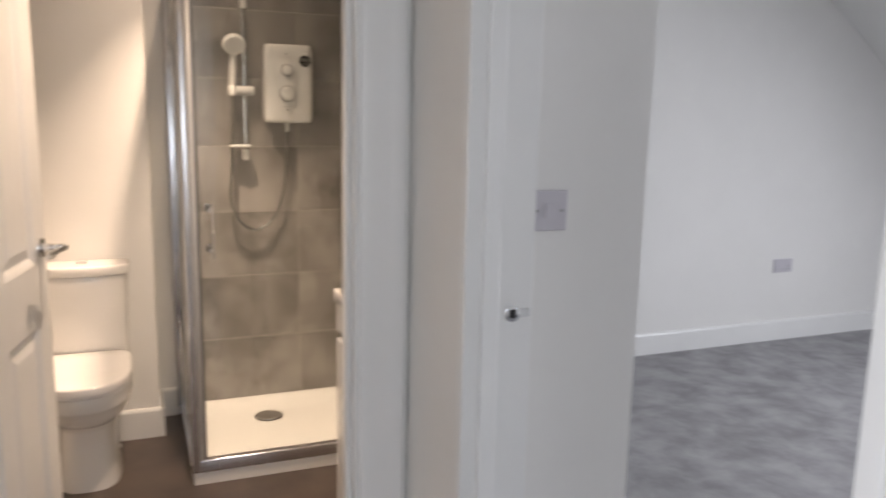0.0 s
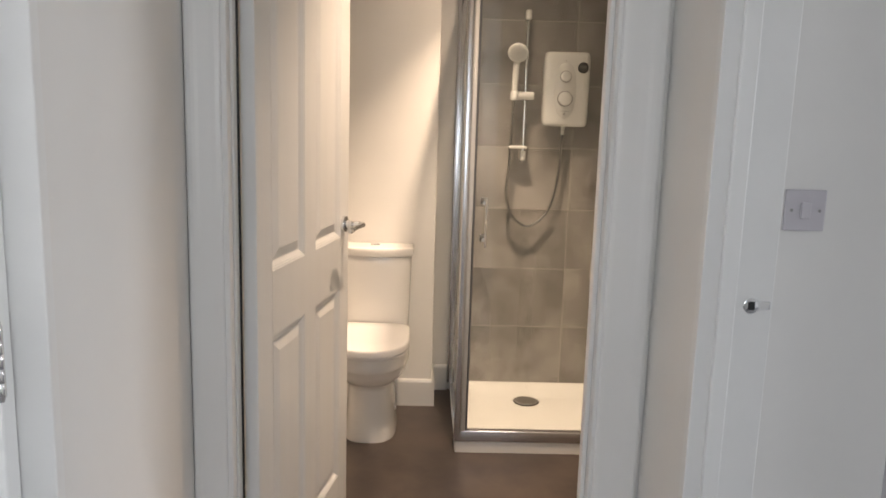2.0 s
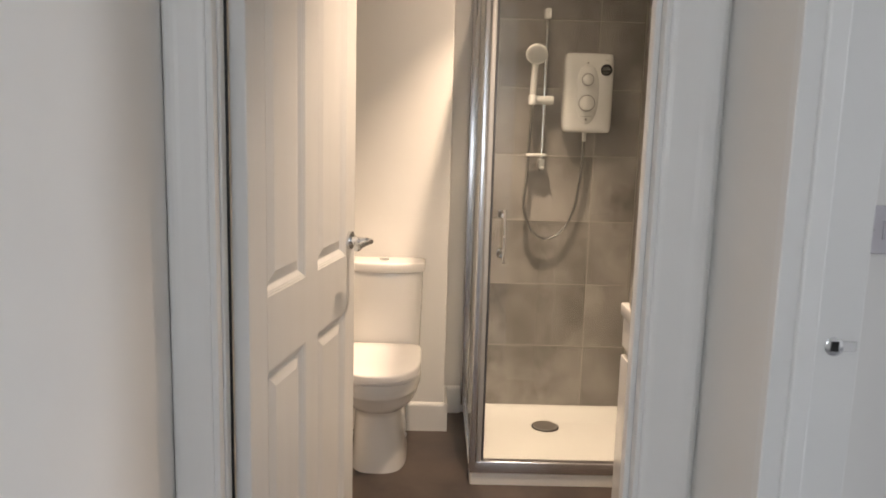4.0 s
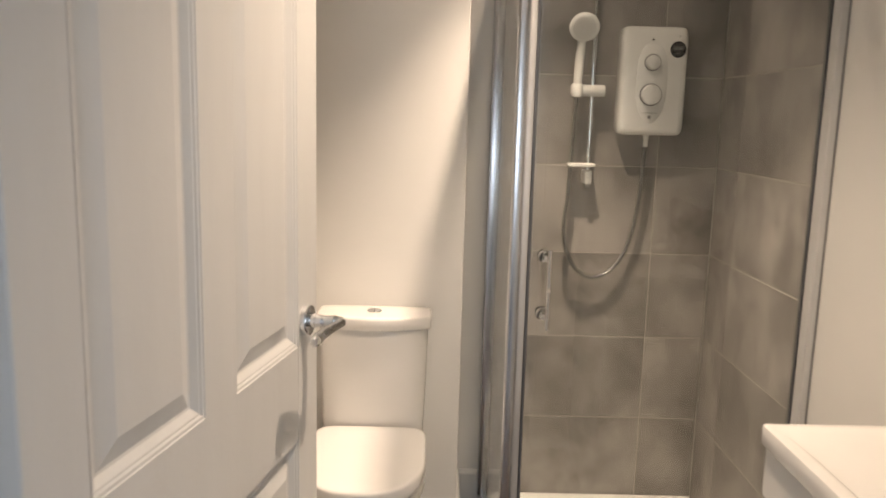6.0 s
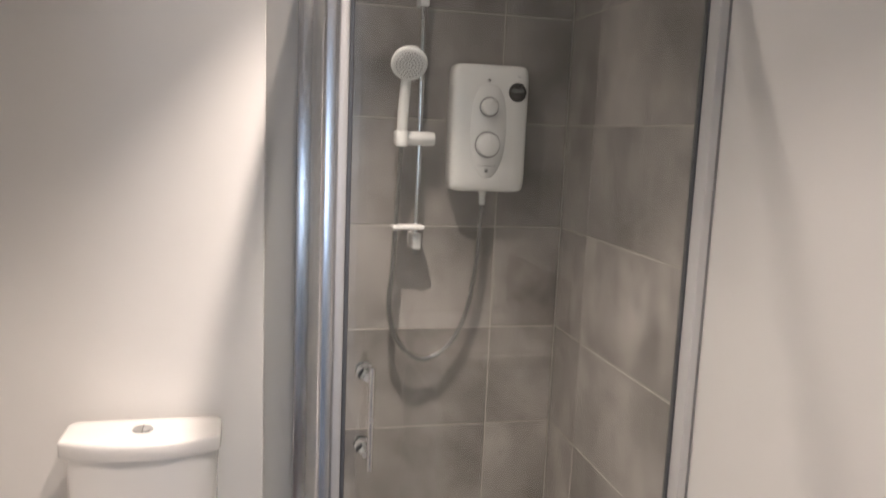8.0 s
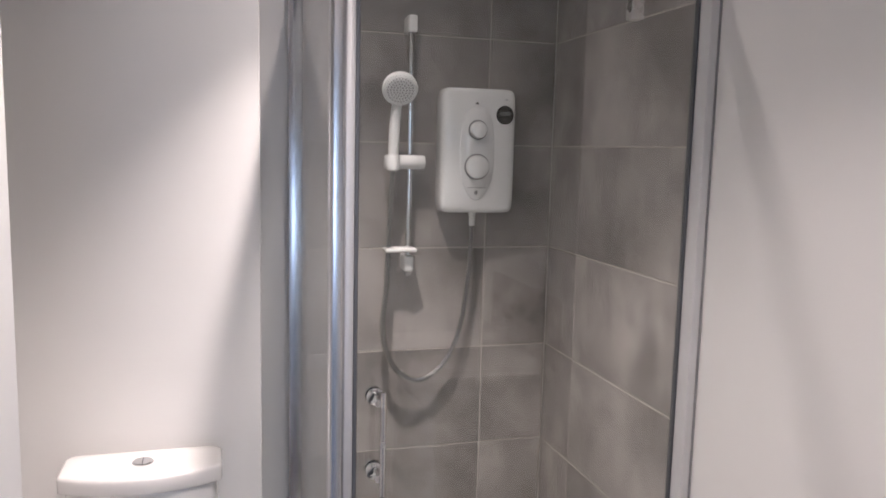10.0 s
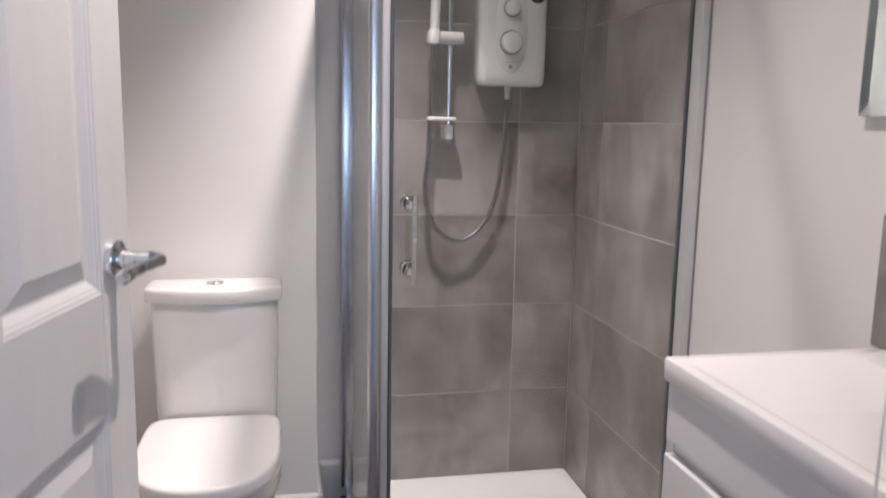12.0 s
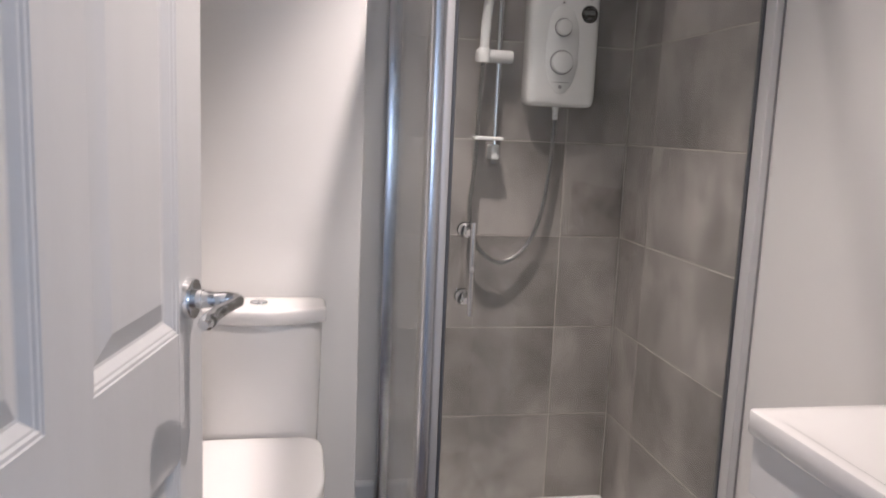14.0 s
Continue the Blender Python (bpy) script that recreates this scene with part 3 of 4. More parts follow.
def shower_enclosure():
    t = tagged(empty("shower_enclosure"), "square chrome framed clear glass shower enclosure on the tray", "shower enclosure")
    top = 1.95
    yf, xl = -0.745, -0.757
    # corner post: a pair of rounded chrome channels
    part("corner_post", box(xl - 0.011, xl + 0.016, yf - 0.018, yf + 0.020, 0.050, top, 0.007, 4), BRIGHT, t, "polished chrome corner post", 40)
    part("door_post", box(xl + 0.0165, xl + 0.034, yf - 0.015, yf + 0.014, 0.050, top, 0.003, 2), ALU, t, "satin aluminium upright", 40)
    part("post_seal", box(xl + 0.0345, xl + 0.043, yf - 0.010, yf + 0.008, 0.058, top, 0.002, 1), SEAL, t, "dark rubber seal")
    part("front_rail", box(xl + 0.012, -0.002, yf - 0.016, yf + 0.016, 0.050, 0.100, 0.005, 3), BRIGHT, t, "chrome bottom rail", 40)
    part("side_rail", box(xl - 0.014, xl + 0.012, yf + 0.02, -0.004, 0.050, 0.076, 0.005, 3), BRIGHT, t, "chrome bottom rail", 40)
    part("front_top_rail", box(xl + 0.012, -0.002, yf - 0.012, yf + 0.012, top - 0.034, top, 0.004, 2), BRIGHT, t, "chrome top rail", 40)
    part("side_top_rail", box(xl - 0.010, xl + 0.010, yf + 0.02, -0.004, top - 0.025, top, 0.004, 2), BRIGHT, t, "chrome top rail", 40)
    part("wall_profile", box(xl - 0.022, xl + 0.014, -0.036, 0.009, 0.050, top, 0.0035, 2), BRIGHT, t, "chrome wall profile", 40)
    part("wall_profile", box(-0.022, -0.002, yf - 0.044, yf + 0.007, 0.050, top, 0.0012, 1), PALEALU, t, "satin aluminium wall profile", 40)
    # narrow grey strip along the outer edge of the right wall profile
    part("profile_edge_line", boxes((-0.0045, -0.0005, yf - 0.0465, yf - 0.0442, 0.050, top)), GREYPLASTIC, t, "thin dark line beside the wall profile")
    part("profile_seal", box(-0.0268, -0.0222, yf - 0.007, yf + 0.007, 0.102, top, 0.001, 1), SEAL, t, "dark rubber seal")
    part("side_panel", boxes((xl - 0.003, xl + 0.003, yf + 0.0205, -0.0365, 0.0765, top - 0.0255)), GLASS, t, "fixed clear glass side panel")
    part("door_pane", boxes((xl + 0.0435, -0.0270, yf - 0.003, yf + 0.003, 0.106, top - 0.036)), GLASS, t, "clear glass pivot door")
    for z0, z1 in ((0.101, 0.146), (1.790, 1.830)):
        part("pivot", box(-0.180, -0.152, yf - 0.012, yf + 0.012, z0, z1, 0.003, 2), NICKEL, t, "small metal pivot block")
    h = part("handle", tube([(-0.672, yf - 0.052, 0.880), (-0.672, yf - 0.052, 1.080)], 0.0058, 16), HOSEMETAL, t, "slim chrome bar handle", 40)
    for z in (0.911, 1.058):
        part("handle_stud", lathe([(0.0165, yf - 0.0035), (0.0165, yf - 0.010), (0.010, yf - 0.016), (0.007, yf - 0.030), (0.007, yf - 0.050)], 24, "Y", (-0.679, 0, z)), CHROME, h, smooth=40)
        part("inner_stud", lathe([(0.0165, yf + 0.0035), (0.0165, yf + 0.010), (0.013, yf + 0.015), (0, yf + 0.016)], 24, "Y", (-0.679, 0, z)), CHROME, h, smooth=40)
    return t


def electric_shower():
    cx, cz, front = -0.2575, 1.5265, -0.088
    t = tagged(empty("electric_shower", cx, 0, cz), "white plastic electric shower unit on the tiled wall", "shower unit")
    def ring(y, hw, hh, p=13):
        return [(x, y, z) for x, z in oval(0, 0, hw, hh, p, 56)]
    body = [ring(-0.0005, 0.102, 0.167), ring(-0.012, 0.105, 0.170), ring(-0.020, 0.108, 0.174), ring(-0.062, 0.108, 0.174), ring(-0.073, 0.1068, 0.1728), ring(-0.0800, 0.1035, 0.1695), ring(-0.0842, 0.0965, 0.1620), ring(-0.0868, 0.080, 0.144, 8), ring(front, 0.050, 0.10, 5)]
    part("case", loft(body), WHITEPLASTIC, t, smooth=50)
    # raised shield that carries the dials
    sh = []
    for y, g in ((front + 0.004, 0.003), (front - 0.0015, 0.002), (front - 0.003, 0.0)):
        ringp = []
        for k in range(40):
            a = 2 * math.pi * k / 40
            c, s = math.cos(a), math.sin(a)
            w = 0.048 if s > 0 else 0.048 * (1 - 0.35 * (-s) ** 2.5)
            ringp.append((-0.008 + (w + g) * math.copysign(abs(c) ** 0.7, c), y, -0.008 + (0.125 + g) * math.copysign(abs(s) ** 0.8, s)))
        sh.append(ringp)
    part("dial_shield", loft(sh), WHITEPLASTIC, t, smooth=50)
    y = front - 0.003
    for z, r in ((0.0585, 0.0235), (-0.0435, 0.0325)):
        d = part("dial_ring", lathe([(r + 0.0042, y), (r + 0.0042, y - 0.002), (r + 0.001, y - 0.003)], 40, "Y", (-0.009, 0, z)), GREYPLASTIC, t, "thin grey ring with marks", 40)
        k = part("dial", lathe([(r, y - 0.001), (r, y - 0.012), (r - 0.002, y - 0.017), (r - 0.006, y - 0.019), (0, y - 0.0195)], 40, "Y", (-0.009, 0, z)), WHITEPLASTIC, t, "round white dial", 40)
        part("pointer", box(-0.0105, -0.0075, y - 0.021, y - 0.018, z + r * 0.35, z + r * 0.95, 0.0005, 1), WHITEPLASTIC, k)
    for k in range(27):
        a = radians(-60 + 300 * k / 26)
        r0, r1 = 0.0415, 0.0450
        part("mark", tube([(-0.009 + r0 * math.sin(a + math.pi), y + 0.0012, -0.0435 - r0 * math.cos(a + math.pi)), (-0.009 + r1 * math.sin(a + math.pi), y + 0.0012, -0.0435 - r1 * math.cos(a + math.pi))], 0.0006, 4), GREYPLASTIC, t)
    part("mark_bar", boxes((-0.036, 0.018, y - 0.0006, y + 0.001, -0.1025, -0.1008)), GREYPLASTIC, t, "line of small grey print")
    part("mark_ring", lathe([(0.0055, y - 0.0006), (0.0055, y + 0.001), (0.0038, y + 0.001), (0.0038, y - 0.0006)], 20, "Y", (-0.009, 0, -0.1150)), GREYPLASTIC, t)
    lens = bmesh.new()
    a = [lens.verts.new(p) for p in ((-0.0160, -0.0925, 0.128), (-0.0070, -0.0925, 0.128), (-0.0115, -0.0925, 0.1345))]
    b = [lens.verts.new((v.co.x, -0.082, v.co.z)) for v in a]
    lens.faces.new(a), lens.faces.new(b[::-1])
    for i in range(3):
        lens.faces.new((a[i], b[i], b[(i + 1) % 3], a[(i + 1) % 3]))
    part("indicator", lens, BLACK, t, "small black indicator")
    st = part("sticker", lathe([(0, -0.0884), (0.0258, -0.0884), (0.0258, -0.076)], 36, "Y", (0.0715, 0, 0.1015)), BLACK, t, "round black sticker with pale print")
    for dz, w in ((0.008, 0.015), (0.004, 0.016), (0.0, 0.015), (-0.012, 0.006)):
        part("print_bar", boxes((0.0715 - w, 0.0715 + w, -0.0890, -0.0882, 0.1015 + dz - 0.0010, 0.1015 + dz + 0.0012)), GREYPLASTIC, st)
    part("badge", boxes((0.060, 0.079, -0.0862, -0.0770, 0.142, 0.1455)), GREYPLASTIC, t, "small grey printed badge")
    part("outlet", lathe([(0.009, -0.212), (0.0085, -0.205), (0.0085, -0.185), (0.011, -0.180), (0.011, -0.165)], 18, "Z", (-0.0035, -0.045, 0)), WHITEPLASTIC, t, smooth=40)
    return t


def shower_set():
    t = tagged(empty("shower_rail_set"), "chrome riser rail with white hand shower and ribbed hose", "shower head")
    rx, ry = -0.449, -0.048
    part("riser_rail", tube([(rx, ry, 1.175), (rx, ry, 1.885)], 0.0085, 16), CHROME, t, "slim chrome riser rail", 40)
    for z0, z1 in ((1.842, 1.888), (1.186, 1.232)):
        part("bracket", box(rx - 0.013, rx + 0.013, -0.066, -0.0005, z0, z1, 0.006, 3), WHITEPLASTIC, t, "white plastic rail bracket", 40)
    part("rail_tip", lathe([(0.0, 1.172), (0.007, 1.173), (0.009, 1.177), (0.009, 1.186)], 16, "Z", (rx, ry, 0)), GREYPLASTIC, t, smooth=40)
    part("hose_ring", box(-0.520, -0.432, -0.088, -0.040, 1.244, 1.2555, 0.004, 2), WHITEPLASTIC, t, "flat white hose retainer", 40)
    part("slider", lathe([(0.0, -0.523), (0.017, -0.522), (0.0195, -0.517), (0.0195, -0.415), (0.017, -0.411), (0, -0.4105)], 28, "X", (0, -0.062, 1.492)), WHITEPLASTIC, t, "white plastic slider clamp", 40)
    part("cradle", lathe([(0.016, -0.022), (0.0175, -0.018), (0.0175, 0.018), (0.016, 0.020)], 24, "Z", (-0.506, -0.093, 1.492)), WHITEPLASTIC, t, smooth=40)
    hose = smooth_path([(-0.262, -0.045, 1.316), (-0.263, -0.044, 1.25), (-0.268, -0.040, 1.14), (-0.290, -0.037, 1.00), (-0.338, -0.040, 0.906), (-0.412, -0.048, 0.866), (-0.478, -0.058, 0.902), (-0.514, -0.066, 0.975), (-0.523, -0.071, 1.05), (-0.516, -0.074, 1.13), (-0.512, -0.076, 1.25), (-0.508, -0.084, 1.38), (-0.506, -0.092, 1.47)], 560)
    # dark core added so the groove shade between ribs comes from its colour
    core = part("hose", tube(hose[::4] + hose[-1:], 0.0066, 10), SEAL, t, "dark core for the shade between the hose ribs", 40)
    tagged(part("hose_ribs", tube(hose, [(0.0040, 0.0092, 0.0092, 0.0040)[k % 4] for k in range(560)], 10), HOSEMETAL, core, "bright chrome ribs", 20), kind="stuff")
    # hand shower: handle rising from the cradle to a round head that faces down and out
    grip = smooth_path([(-0.506, -0.094, 1.474), (-0.506, -0.098, 1.53), (-0.505, -0.106, 1.596), (-0.504, -0.122, 1.644), (-0.504, -0.140, 1.675)], 24)
    part("grip", tube(grip, [0.0125 + 0.0025 * math.sin(math.pi * k / 23) for k in range(24)], 18), WHITEPLASTIC, t, "white plastic hand grip", 40)
    head = empty("head_axis")
    bm = lathe([(0.0, 0.022), (0.020, 0.021), (0.038, 0.014), (0.046, 0.004), (0.0475, -0.006), (0.045, -0.010), (0.040, -0.0115), (0, -0.012)], 40, "Z")
    m = Matrix.Translation((-0.503, -0.150, 1.684)) @ Euler((radians(-60), 0, radians(-6))).to_matrix().to_4x4()
    bpy.data.objects.remove(head)
    bmesh.ops.transform(bm, matrix=m, verts=bm.verts)
    hd = part("spray_head", bm, WHITEPLASTIC, t, "round white spray head", 45)
    nz = bmesh.new()
    for rr, cnt in ((0.0, 1), (0.009, 8), (0.017, 14), (0.025, 20), (0.033, 26)):
        for k in range(cnt):
            a = 2 * math.pi * k / cnt
            bmesh.ops.create_cone(nz, cap_ends=True, segments=6, radius1=0.0020, radius2=0.0022, depth=0.0022, matrix=m @ Matrix.Translation((rr * math.cos(a), rr * math.sin(a), -0.0128)))
    tagged(part("nozzles", nz, GREYPLASTIC, hd), kind="stuff")
    return t


shower_tray()
shower_enclosure()
electric_shower()
shower_set()


# ---- toilet ----
def toilet():
    cx = -1.133
    t = tagged(empty("toilet", cx, 0, 0), "white ceramic close-coupled toilet with closed seat lid", "toilet")
    def rg(z, hw, y_back, y_front, p=2.4, fr=None):
        return [(x, y, z) for x, y in oval(0, (y_back + y_front) / 2, hw, (y_back - y_front) / 2, p, 48, fr)]
    pan = [rg(0.0, 0.116, -0.262, -0.678, 3.0), rg(0.012, 0.115, -0.262, -0.677, 3.0), rg(0.06, 0.109, -0.265, -0.664, 2.9), rg(0.15, 0.103, -0.268, -0.648, 2.8), rg(0.215, 0.101, -0.27, -0.642, 2.6), rg(0.238, 0.106, -0.27, -0.652, 2.5), rg(0.255, 0.120, -0.268, -0.690, 2.4), rg(0.285, 0.142, -0.262, -0.742, 2.4), rg(0.315, 0.156, -0.255, -0.772, 2.5), rg(0.338, 0.161, -0.25, -0.785, 2.6, 2.3), rg(0.344, 0.165, -0.25, -0.793, 2.6, 2.3), rg(0.352, 0.168, -0.25, -0.797, 2.7, 2.3), rg(0.398, 0.169, -0.25, -0.800, 2.7, 2.3), rg(0.403, 0.165, -0.25, -0.796, 2.7, 2.3)]
    part("pan", loft(pan), CERAMIC, t, smooth=50)
    seat = [rg(0.406, 0.166, -0.415, -0.812, 4.5, 2.35), rg(0.410, 0.169, -0.412, -0.815, 4.5, 2.35), rg(0.420, 0.169, -0.412, -0.815, 4.5, 2.35), rg(0.423, 0.166, -0.414, -0.812, 4.5, 2.35)]
    part("seat", loft(seat), SEATMAT, t, smooth=50)
    lid = [rg(0.4245, 0.164, -0.404, -0.818, 6.5, 2.35), rg(0.428, 0.168, -0.400, -0.838, 7.5, 2.3), rg(0.449, 0.1685, -0.400, -0.840, 7.5, 2.3), rg(0.4545, 0.1670, -0.402, -0.838, 7.5, 2.3), rg(0.4570, 0.1640, -0.405, -0.8345, 7.5, 2.3), rg(0.4582, 0.158, -0.411, -0.826, 7, 2.3), rg(0.4588, 0.10, -0.48, -0.73, 4, 2.3)]
    part("lid", loft(lid), SEATMAT, t, "closed white seat lid", 50)
    for sx in (-0.075, 0.075):
        part("seat_hinge", lathe([(0.012, 0.40), (0.012, 0.43), (0.010, 0.434), (0, 0.435)], 18, "Z", (sx, -0.400, 0)), CHROME, t, smooth=40)
    cis = [rg(0.402, 0.150, -0.235, -0.378, 8), rg(0.41, 0.156, -0.232, -0.386, 8, 5), rg(0.47, 0.158, -0.232, -0.390, 8, 4.5), rg(0.60, 0.162, -0.230, -0.402, 8, 3.6), rg(0.755, 0.1650, -0.228, -0.414, 8, 3.0), rg(0.7600, 0.163, -0.229, -0.412, 8, 3.0), rg(0.7629, 0.160, -0.232, -0.409, 8, 3.0)]
    part("cistern", loft(cis), CERAMIC, t, smooth=50)
    def bow(z, g):
        """The lid in plan: straight back and ends, a bowed front."""
        hw, back, side, nose, r = 0.1735 + g, -0.262 + g, -0.384 - g * 0.5, -0.430 - g, 0.022
        pts = [(hw, back - r), (hw - r * 0.3, back - r * 0.3), (hw - r, back)] + [(hw - r - (2 * hw - 2 * r) * k / 8, back) for k in range(1, 8)] + [(r - hw, back), (r * 0.3 - hw, back - r * 0.3), (-hw, back - r)]
        front = [(-hw, side + 0.008), (-hw + 0.001, side), (-hw + 0.006, side - 0.006)]
        for k in range(1, 16):
            u = -1 + k / 8
            front.append((u * (hw - 0.006), side - 0.006 + (nose - side + 0.006) * (1 - abs(u) ** 2.2)))
        front += [(hw - 0.006, side - 0.006), (hw - 0.001, side), (hw, side + 0.008)]
        return [(x, y, z) for x, y in pts + front]
    top = [bow(0.7632, -0.006), bow(0.7642, -0.0015), bow(0.7665, 0.0), bow(0.7940, 0.0005), bow(0.7985, -0.0010), bow(0.8010, -0.0040), bow(0.8018, -0.0080), bow(0.8024, -0.030)]
    cl = part("cistern_lid", loft(top), CERAMIC, t, smooth=50)
    b = part("flush_button", lathe([(0.0235, 0.802), (0.0235, 0.8055), (0.021, 0.808), (0.0195, 0.8075), (0, 0.8080)], 32, "Z", (0, -0.343, 0)), CHROME, cl, "round chrome dual flush button", 35)
    part("button_split", boxes((-0.0008, 0.0008, -0.362, -0.324, 0.8078, 0.8084)), BLACK, b)
    for sx in (-1, 1):
        part("fixing_cap", lathe([(0.009, sx * 0.098), (0.009, sx * 0.110), (0.006, sx * 0.114), (0, sx * 0.1145)], 16, "X", (0, -0.48, 0.085)), WHITEPLASTIC, t, smooth=40)
    return t


toilet()


# ---- vanity, basin, mirror ----
VX, VY0, VY1 = -0.371, -1.930, -1.392


def vanity_unit():
    t = tagged(empty("vanity_unit"), "white gloss vanity unit with two doors under the basin", "cabinet")
    part("carcass", boxes((VX + 0.018, -0.001, VY0, VY1, 0.0, 0.8475)), VANITY, t)
    part("drawer_front", box(VX, VX + 0.0175, VY0, VY1, 0.757, 0.8475, 0.0015, 1), VANITY, t, "white gloss fascia strip")
    mid = (VY0 + VY1) / 2
    for a, b in ((VY0, mid - 0.0015), (mid + 0.0015, VY1)):
        d = part("door", box(VX - 0.001, VX + 0.0165, a, b, 0.012, 0.731, 0.0018, 2), VANITY, t, "white gloss cabinet door with finger grip edge")
    part("grip_channel", boxes((VX + 0.0168, VX + 0.0179, VY0, VY1, 0.732, 0.7565)), VANITY, t)
    return t


def wash_basin():
    t = tagged(empty("wash_basin"), "white ceramic inset wash basin on the vanity unit", "basin")
    x0, x1, y0, y1 = -0.381, -0.001, -1.945, -1.385
    def ring(ax0, ax1, ay0, ay1, z, r):
        out = []
        for cx, cy, s in ((ax1 - r, ay1 - r, 0), (ax0 + r, ay1 - r, 90), (ax0 + r, ay0 + r, 180), (ax1 - r, ay0 + r, 270)):
            for k in range(6):
                a = radians(s + 18 * k)
                out.append((cx + r * math.cos(a), cy + r * math.sin(a), z))
        return out
    rings = [ring(x0 + 0.010, x1, y0 + 0.010, y1 - 0.010, 0.8482, 0.008), ring(x0 + 0.002, x1, y0 + 0.002, y1 - 0.002, 0.8495, 0.010), ring(x0, x1, y0, y1, 0.853, 0.010), ring(x0, x1, y0, y1, 0.8805, 0.010), ring(x0 + 0.0012, x1, y0 + 0.0012, y1 - 0.0012, 0.8838, 0.010), ring(x0 + 0.005, x1, y0 + 0.005, y1 - 0.005, 0.8850, 0.012),
             ring(x0 + 0.018, -0.075, y0 + 0.020, y1 - 0.022, 0.8846, 0.03), ring(x0 + 0.026, -0.080, y0 + 0.032, y1 - 0.036, 0.8822, 0.035), ring(x0 + 0.042, -0.090, y0 + 0.065, y1 - 0.085, 0.8715, 0.045), ring(x0 + 0.058, -0.105, y0 + 0.10, y1 - 0.145, 0.8560, 0.05), ring(x0 + 0.074, -0.125, y0 + 0.14, y1 - 0.20, 0.8385, 0.05), ring(x0 + 0.092, -0.145, y0 + 0.17, y1 - 0.24, 0.8220, 0.045), ring(x0 + 0.115, -0.17, y0 + 0.20, y1 - 0.27, 0.8125, 0.03), ring(x0 + 0.14, -0.19, y0 + 0.22, y1 - 0.285, 0.8110, 0.02)]
    part("bowl", loft(rings), CERAMIC, t, smooth=45)
    my = (y0 + y1) / 2
    part("waste", lathe([(0.028, 0.812), (0.028, 0.816), (0.022, 0.819), (0, 0.8195)], 28, "Z", (-0.235, my, 0)), CHROME, t, smooth=40)
    return t


def basin_tap():
    my = -1.665
    t = tagged(empty("basin_tap"), "chrome mixer tap on the back of the basin", "tap")
    part("body", lathe([(0.026, 0.8852), (0.026, 0.892), (0.021, 0.897), (0.021, 0.985), (0.018, 0.992), (0, 0.993)], 28, "Z", (-0.055, my, 0)), CHROME, t, smooth=40)
    part("spout", tube(smooth_path([(-0.055, my, 0.955), (-0.10, my, 0.962), (-0.145, my, 0.955), (-0.165, my, 0.938)], 20), 0.0115, 16), CHROME, t, smooth=40)
    part("lever", box(-0.10, -0.045, my - 0.011, my + 0.011, 0.994, 1.002, 0.003, 2), CHROME, t, smooth=40)


vanity_unit()
wash_basin()
basin_tap()

mirror = tagged(empty("wall_mirror"), "frameless rectangular wall mirror hung above the basin", "mirror")
part("backing", box(-0.012, -0.0005, -1.925, -1.307, 1.260, 1.972, 0.001, 1), WHITEPLASTIC, mirror)
pane = [[(x, y, z) for y, z in ((-1.93 + i, 1.255 + i), (-1.302 - i, 1.255 + i), (-1.302 - i, 1.977 - i), (-1.93 + i, 1.977 - i))] for x, i in ((-0.0123, 0.0), (-0.0150, 0.0), (-0.0162, 0.022))]
part("mirror_pane", loft(pane), MIRROR, mirror, "silvered mirror pane")

# ---- pull cord ----
cord = tagged(empty("pull_cord", -0.480, -1.940, H), "thin white light pull cord from the ceiling", "pull cord")
part("ceiling_rose", lathe([(0.0, -0.030), (0.018, -0.029), (0.034, -0.018), (0.038, -0.004), (0.038, -0.0005)], 28, "Z"), WHITEPLASTIC, cord, smooth=40)
part("cord", tube([(0, 0, -0.028), (0.0004, 0.0004, -0.7), (0, 0, -1.49)], 0.0009, 8), WHITEPLASTIC, cord, smooth=60)

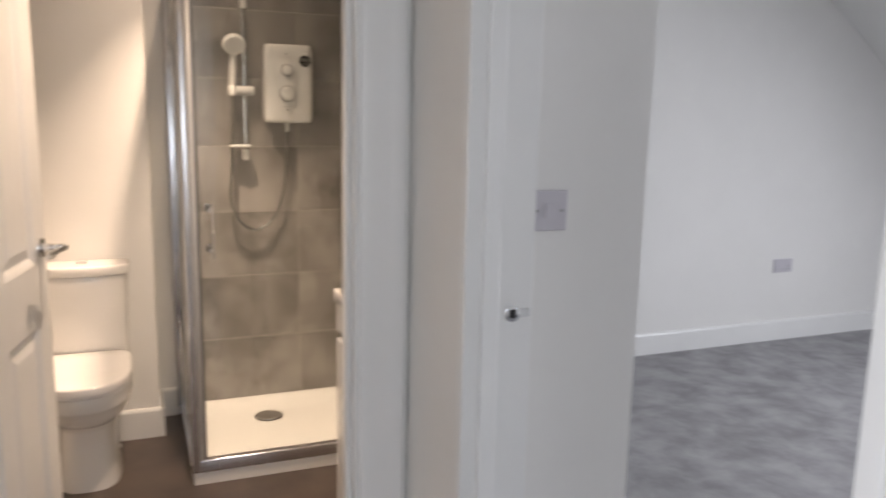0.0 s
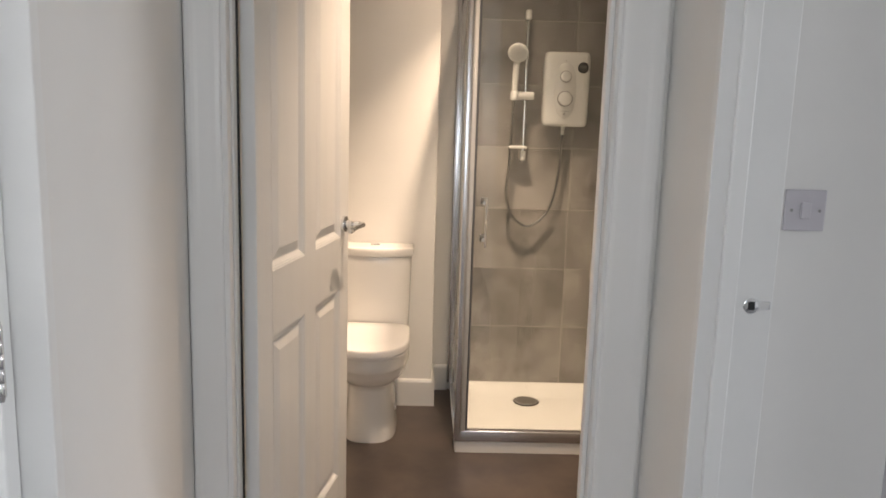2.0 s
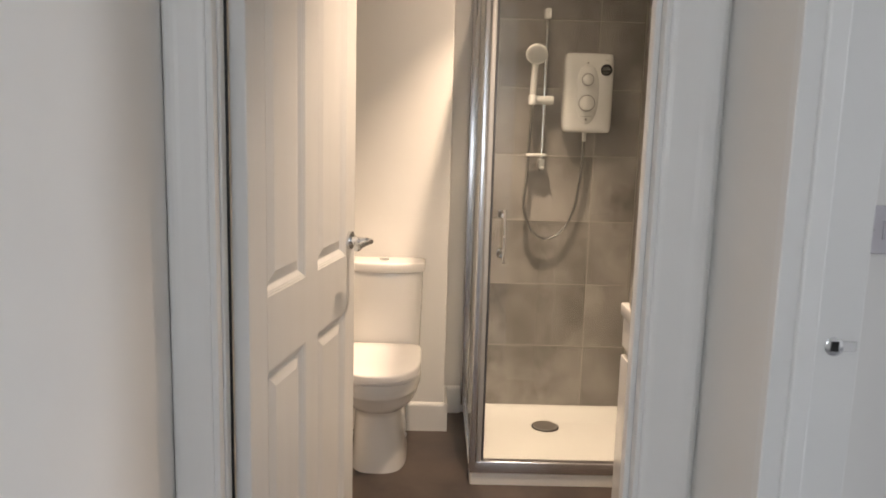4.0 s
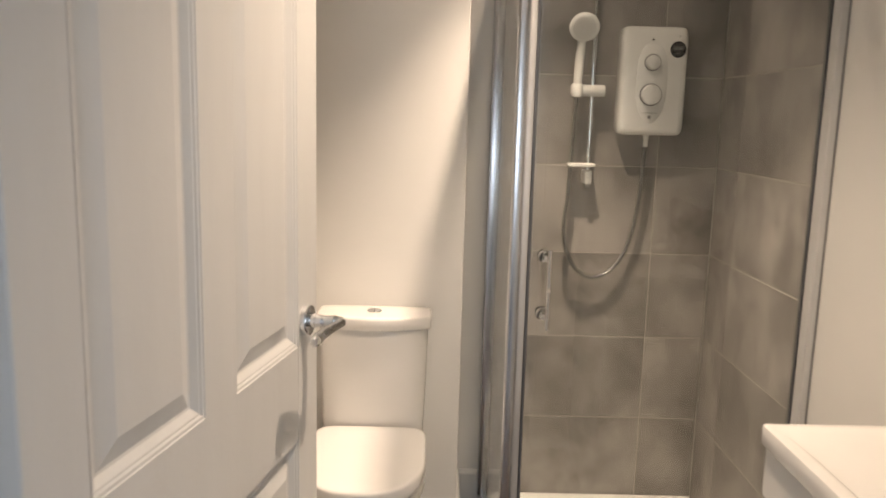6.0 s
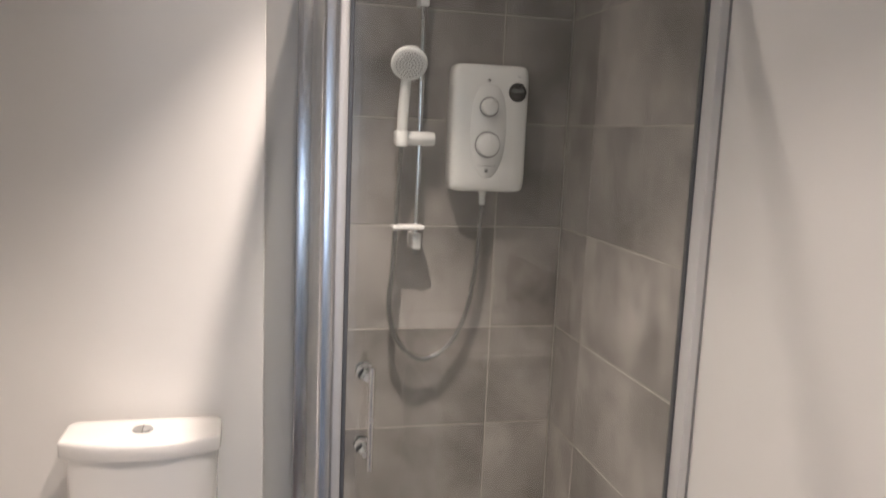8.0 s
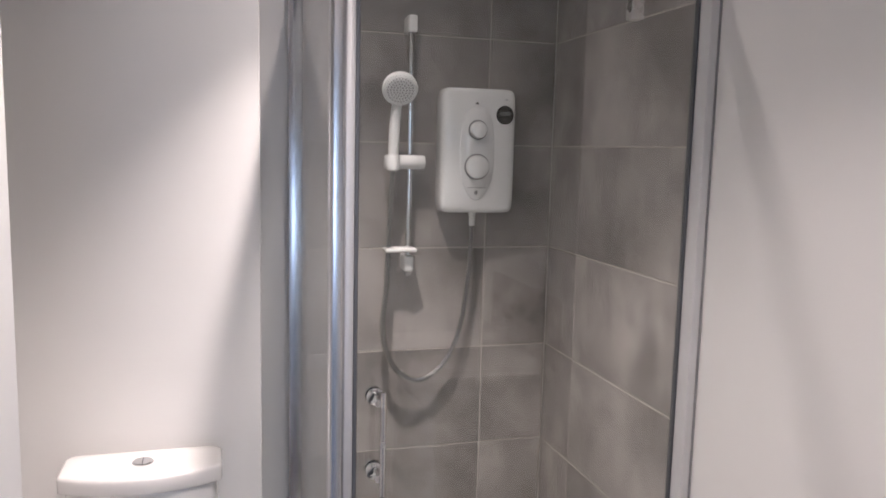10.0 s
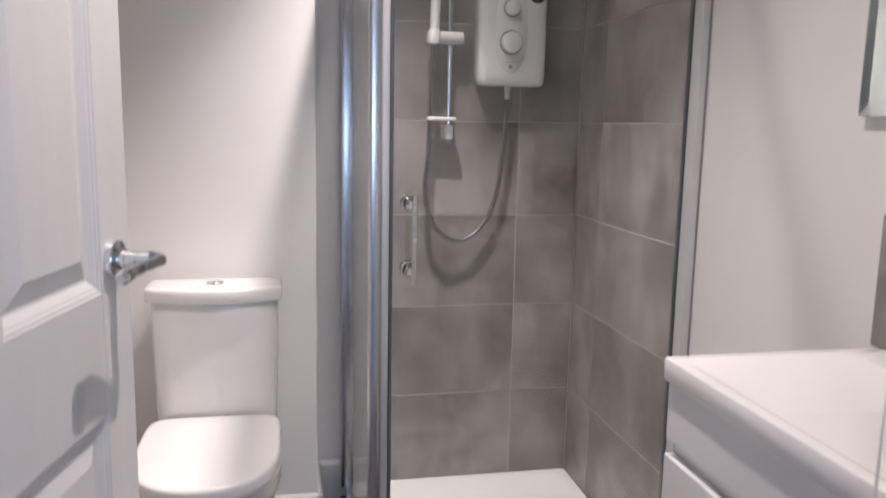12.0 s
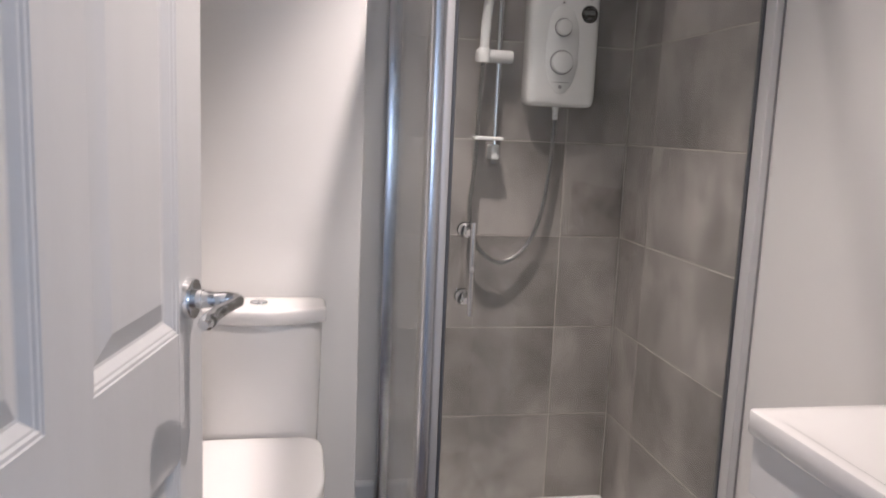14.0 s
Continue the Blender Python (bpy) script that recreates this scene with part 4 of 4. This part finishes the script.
# ---- downlights ----
for x, y in ((-0.70, -0.58), (-0.66, -1.40)):
    t = tagged(empty("downlight", x, y, H), "round white recessed ceiling downlight", "ceiling light", "bathroom downlights")
    part("bezel", lathe([(0.030, -0.0005), (0.043, -0.0005), (0.043, -0.003), (0.040, -0.006), (0.031, -0.006)], 32, "Z"), WHITEPLASTIC, t, smooth=40)
    part("lamp", lathe([(0.0, -0.002), (0.029, -0.002), (0.029, -0.0005), (0, -0.0005)], 32, "Z"), GLOW, t)

# ---- tiles, piece by piece ----
Z0, TH, TW, GAP = 0.049, 0.299, 0.60, 0.0030


def tiled(wall, name, cols, axis):
    """Rows of 600 by 300 tiles, cut at the corner, on a grout bed."""
    lo, hi = min(a for a, b in cols), max(b for a, b in cols)
    if axis == "x":
        part("grout", boxes((lo, hi, 0.0011, 0.0098, 0.04, H)), GROUT, wall)
    else:
        part("grout", boxes((0.0011, 0.0098, lo, hi, 0.04, H)), GROUT, wall)
    meshes = {}
    z = 0.045
    row = 0
    while z < H - 0.01:
        z1 = min(z + 0.30, H)
        for a, b in cols:
            key = (round(b - a, 4), round(z1 - z, 4))
            w, h = b - a - GAP, z1 - z - GAP
            if key not in meshes:
                bm = box(-w / 2, w / 2, 0.0, 0.0088, -h / 2, h / 2, 0.0012, 1) if axis == "x" else box(0.0, 0.0088, -w / 2, w / 2, -h / 2, h / 2, 0.0012, 1)
                ob = part("tile", bm, TILE, wall)
                meshes[key] = ob.data
            else:
                ob = new("tile", meshes[key])
                ob.parent = wall
            c = ((a + b) / 2, (z + z1) / 2)
            off = random.uniform(-0.0004, 0.0004)
            ob.location = (c[0], off, c[1]) if axis == "x" else (off, c[0], c[1])
        z = z1
        row += 1


tiled(bpy.data.objects["wall_back"], "tile", [(-0.7785, -0.204), (-0.204, 0.0)], "x")
tiled(bpy.data.objects["wall_right"], "tile", [(-0.787, -0.196), (-0.196, 0.0)], "y")
tiled_splash = bpy.data.objects["wall_right"]
for k in range(2):
    a, b = (-1.945 + 0.2865 * k, -1.945 + 0.2865 * (k + 1))
    part("tile", box(-0.0085, -0.0005, a + 0.001, b - 0.001, 0.8855, 1.10, 0.0012, 1), TILE, tiled_splash)
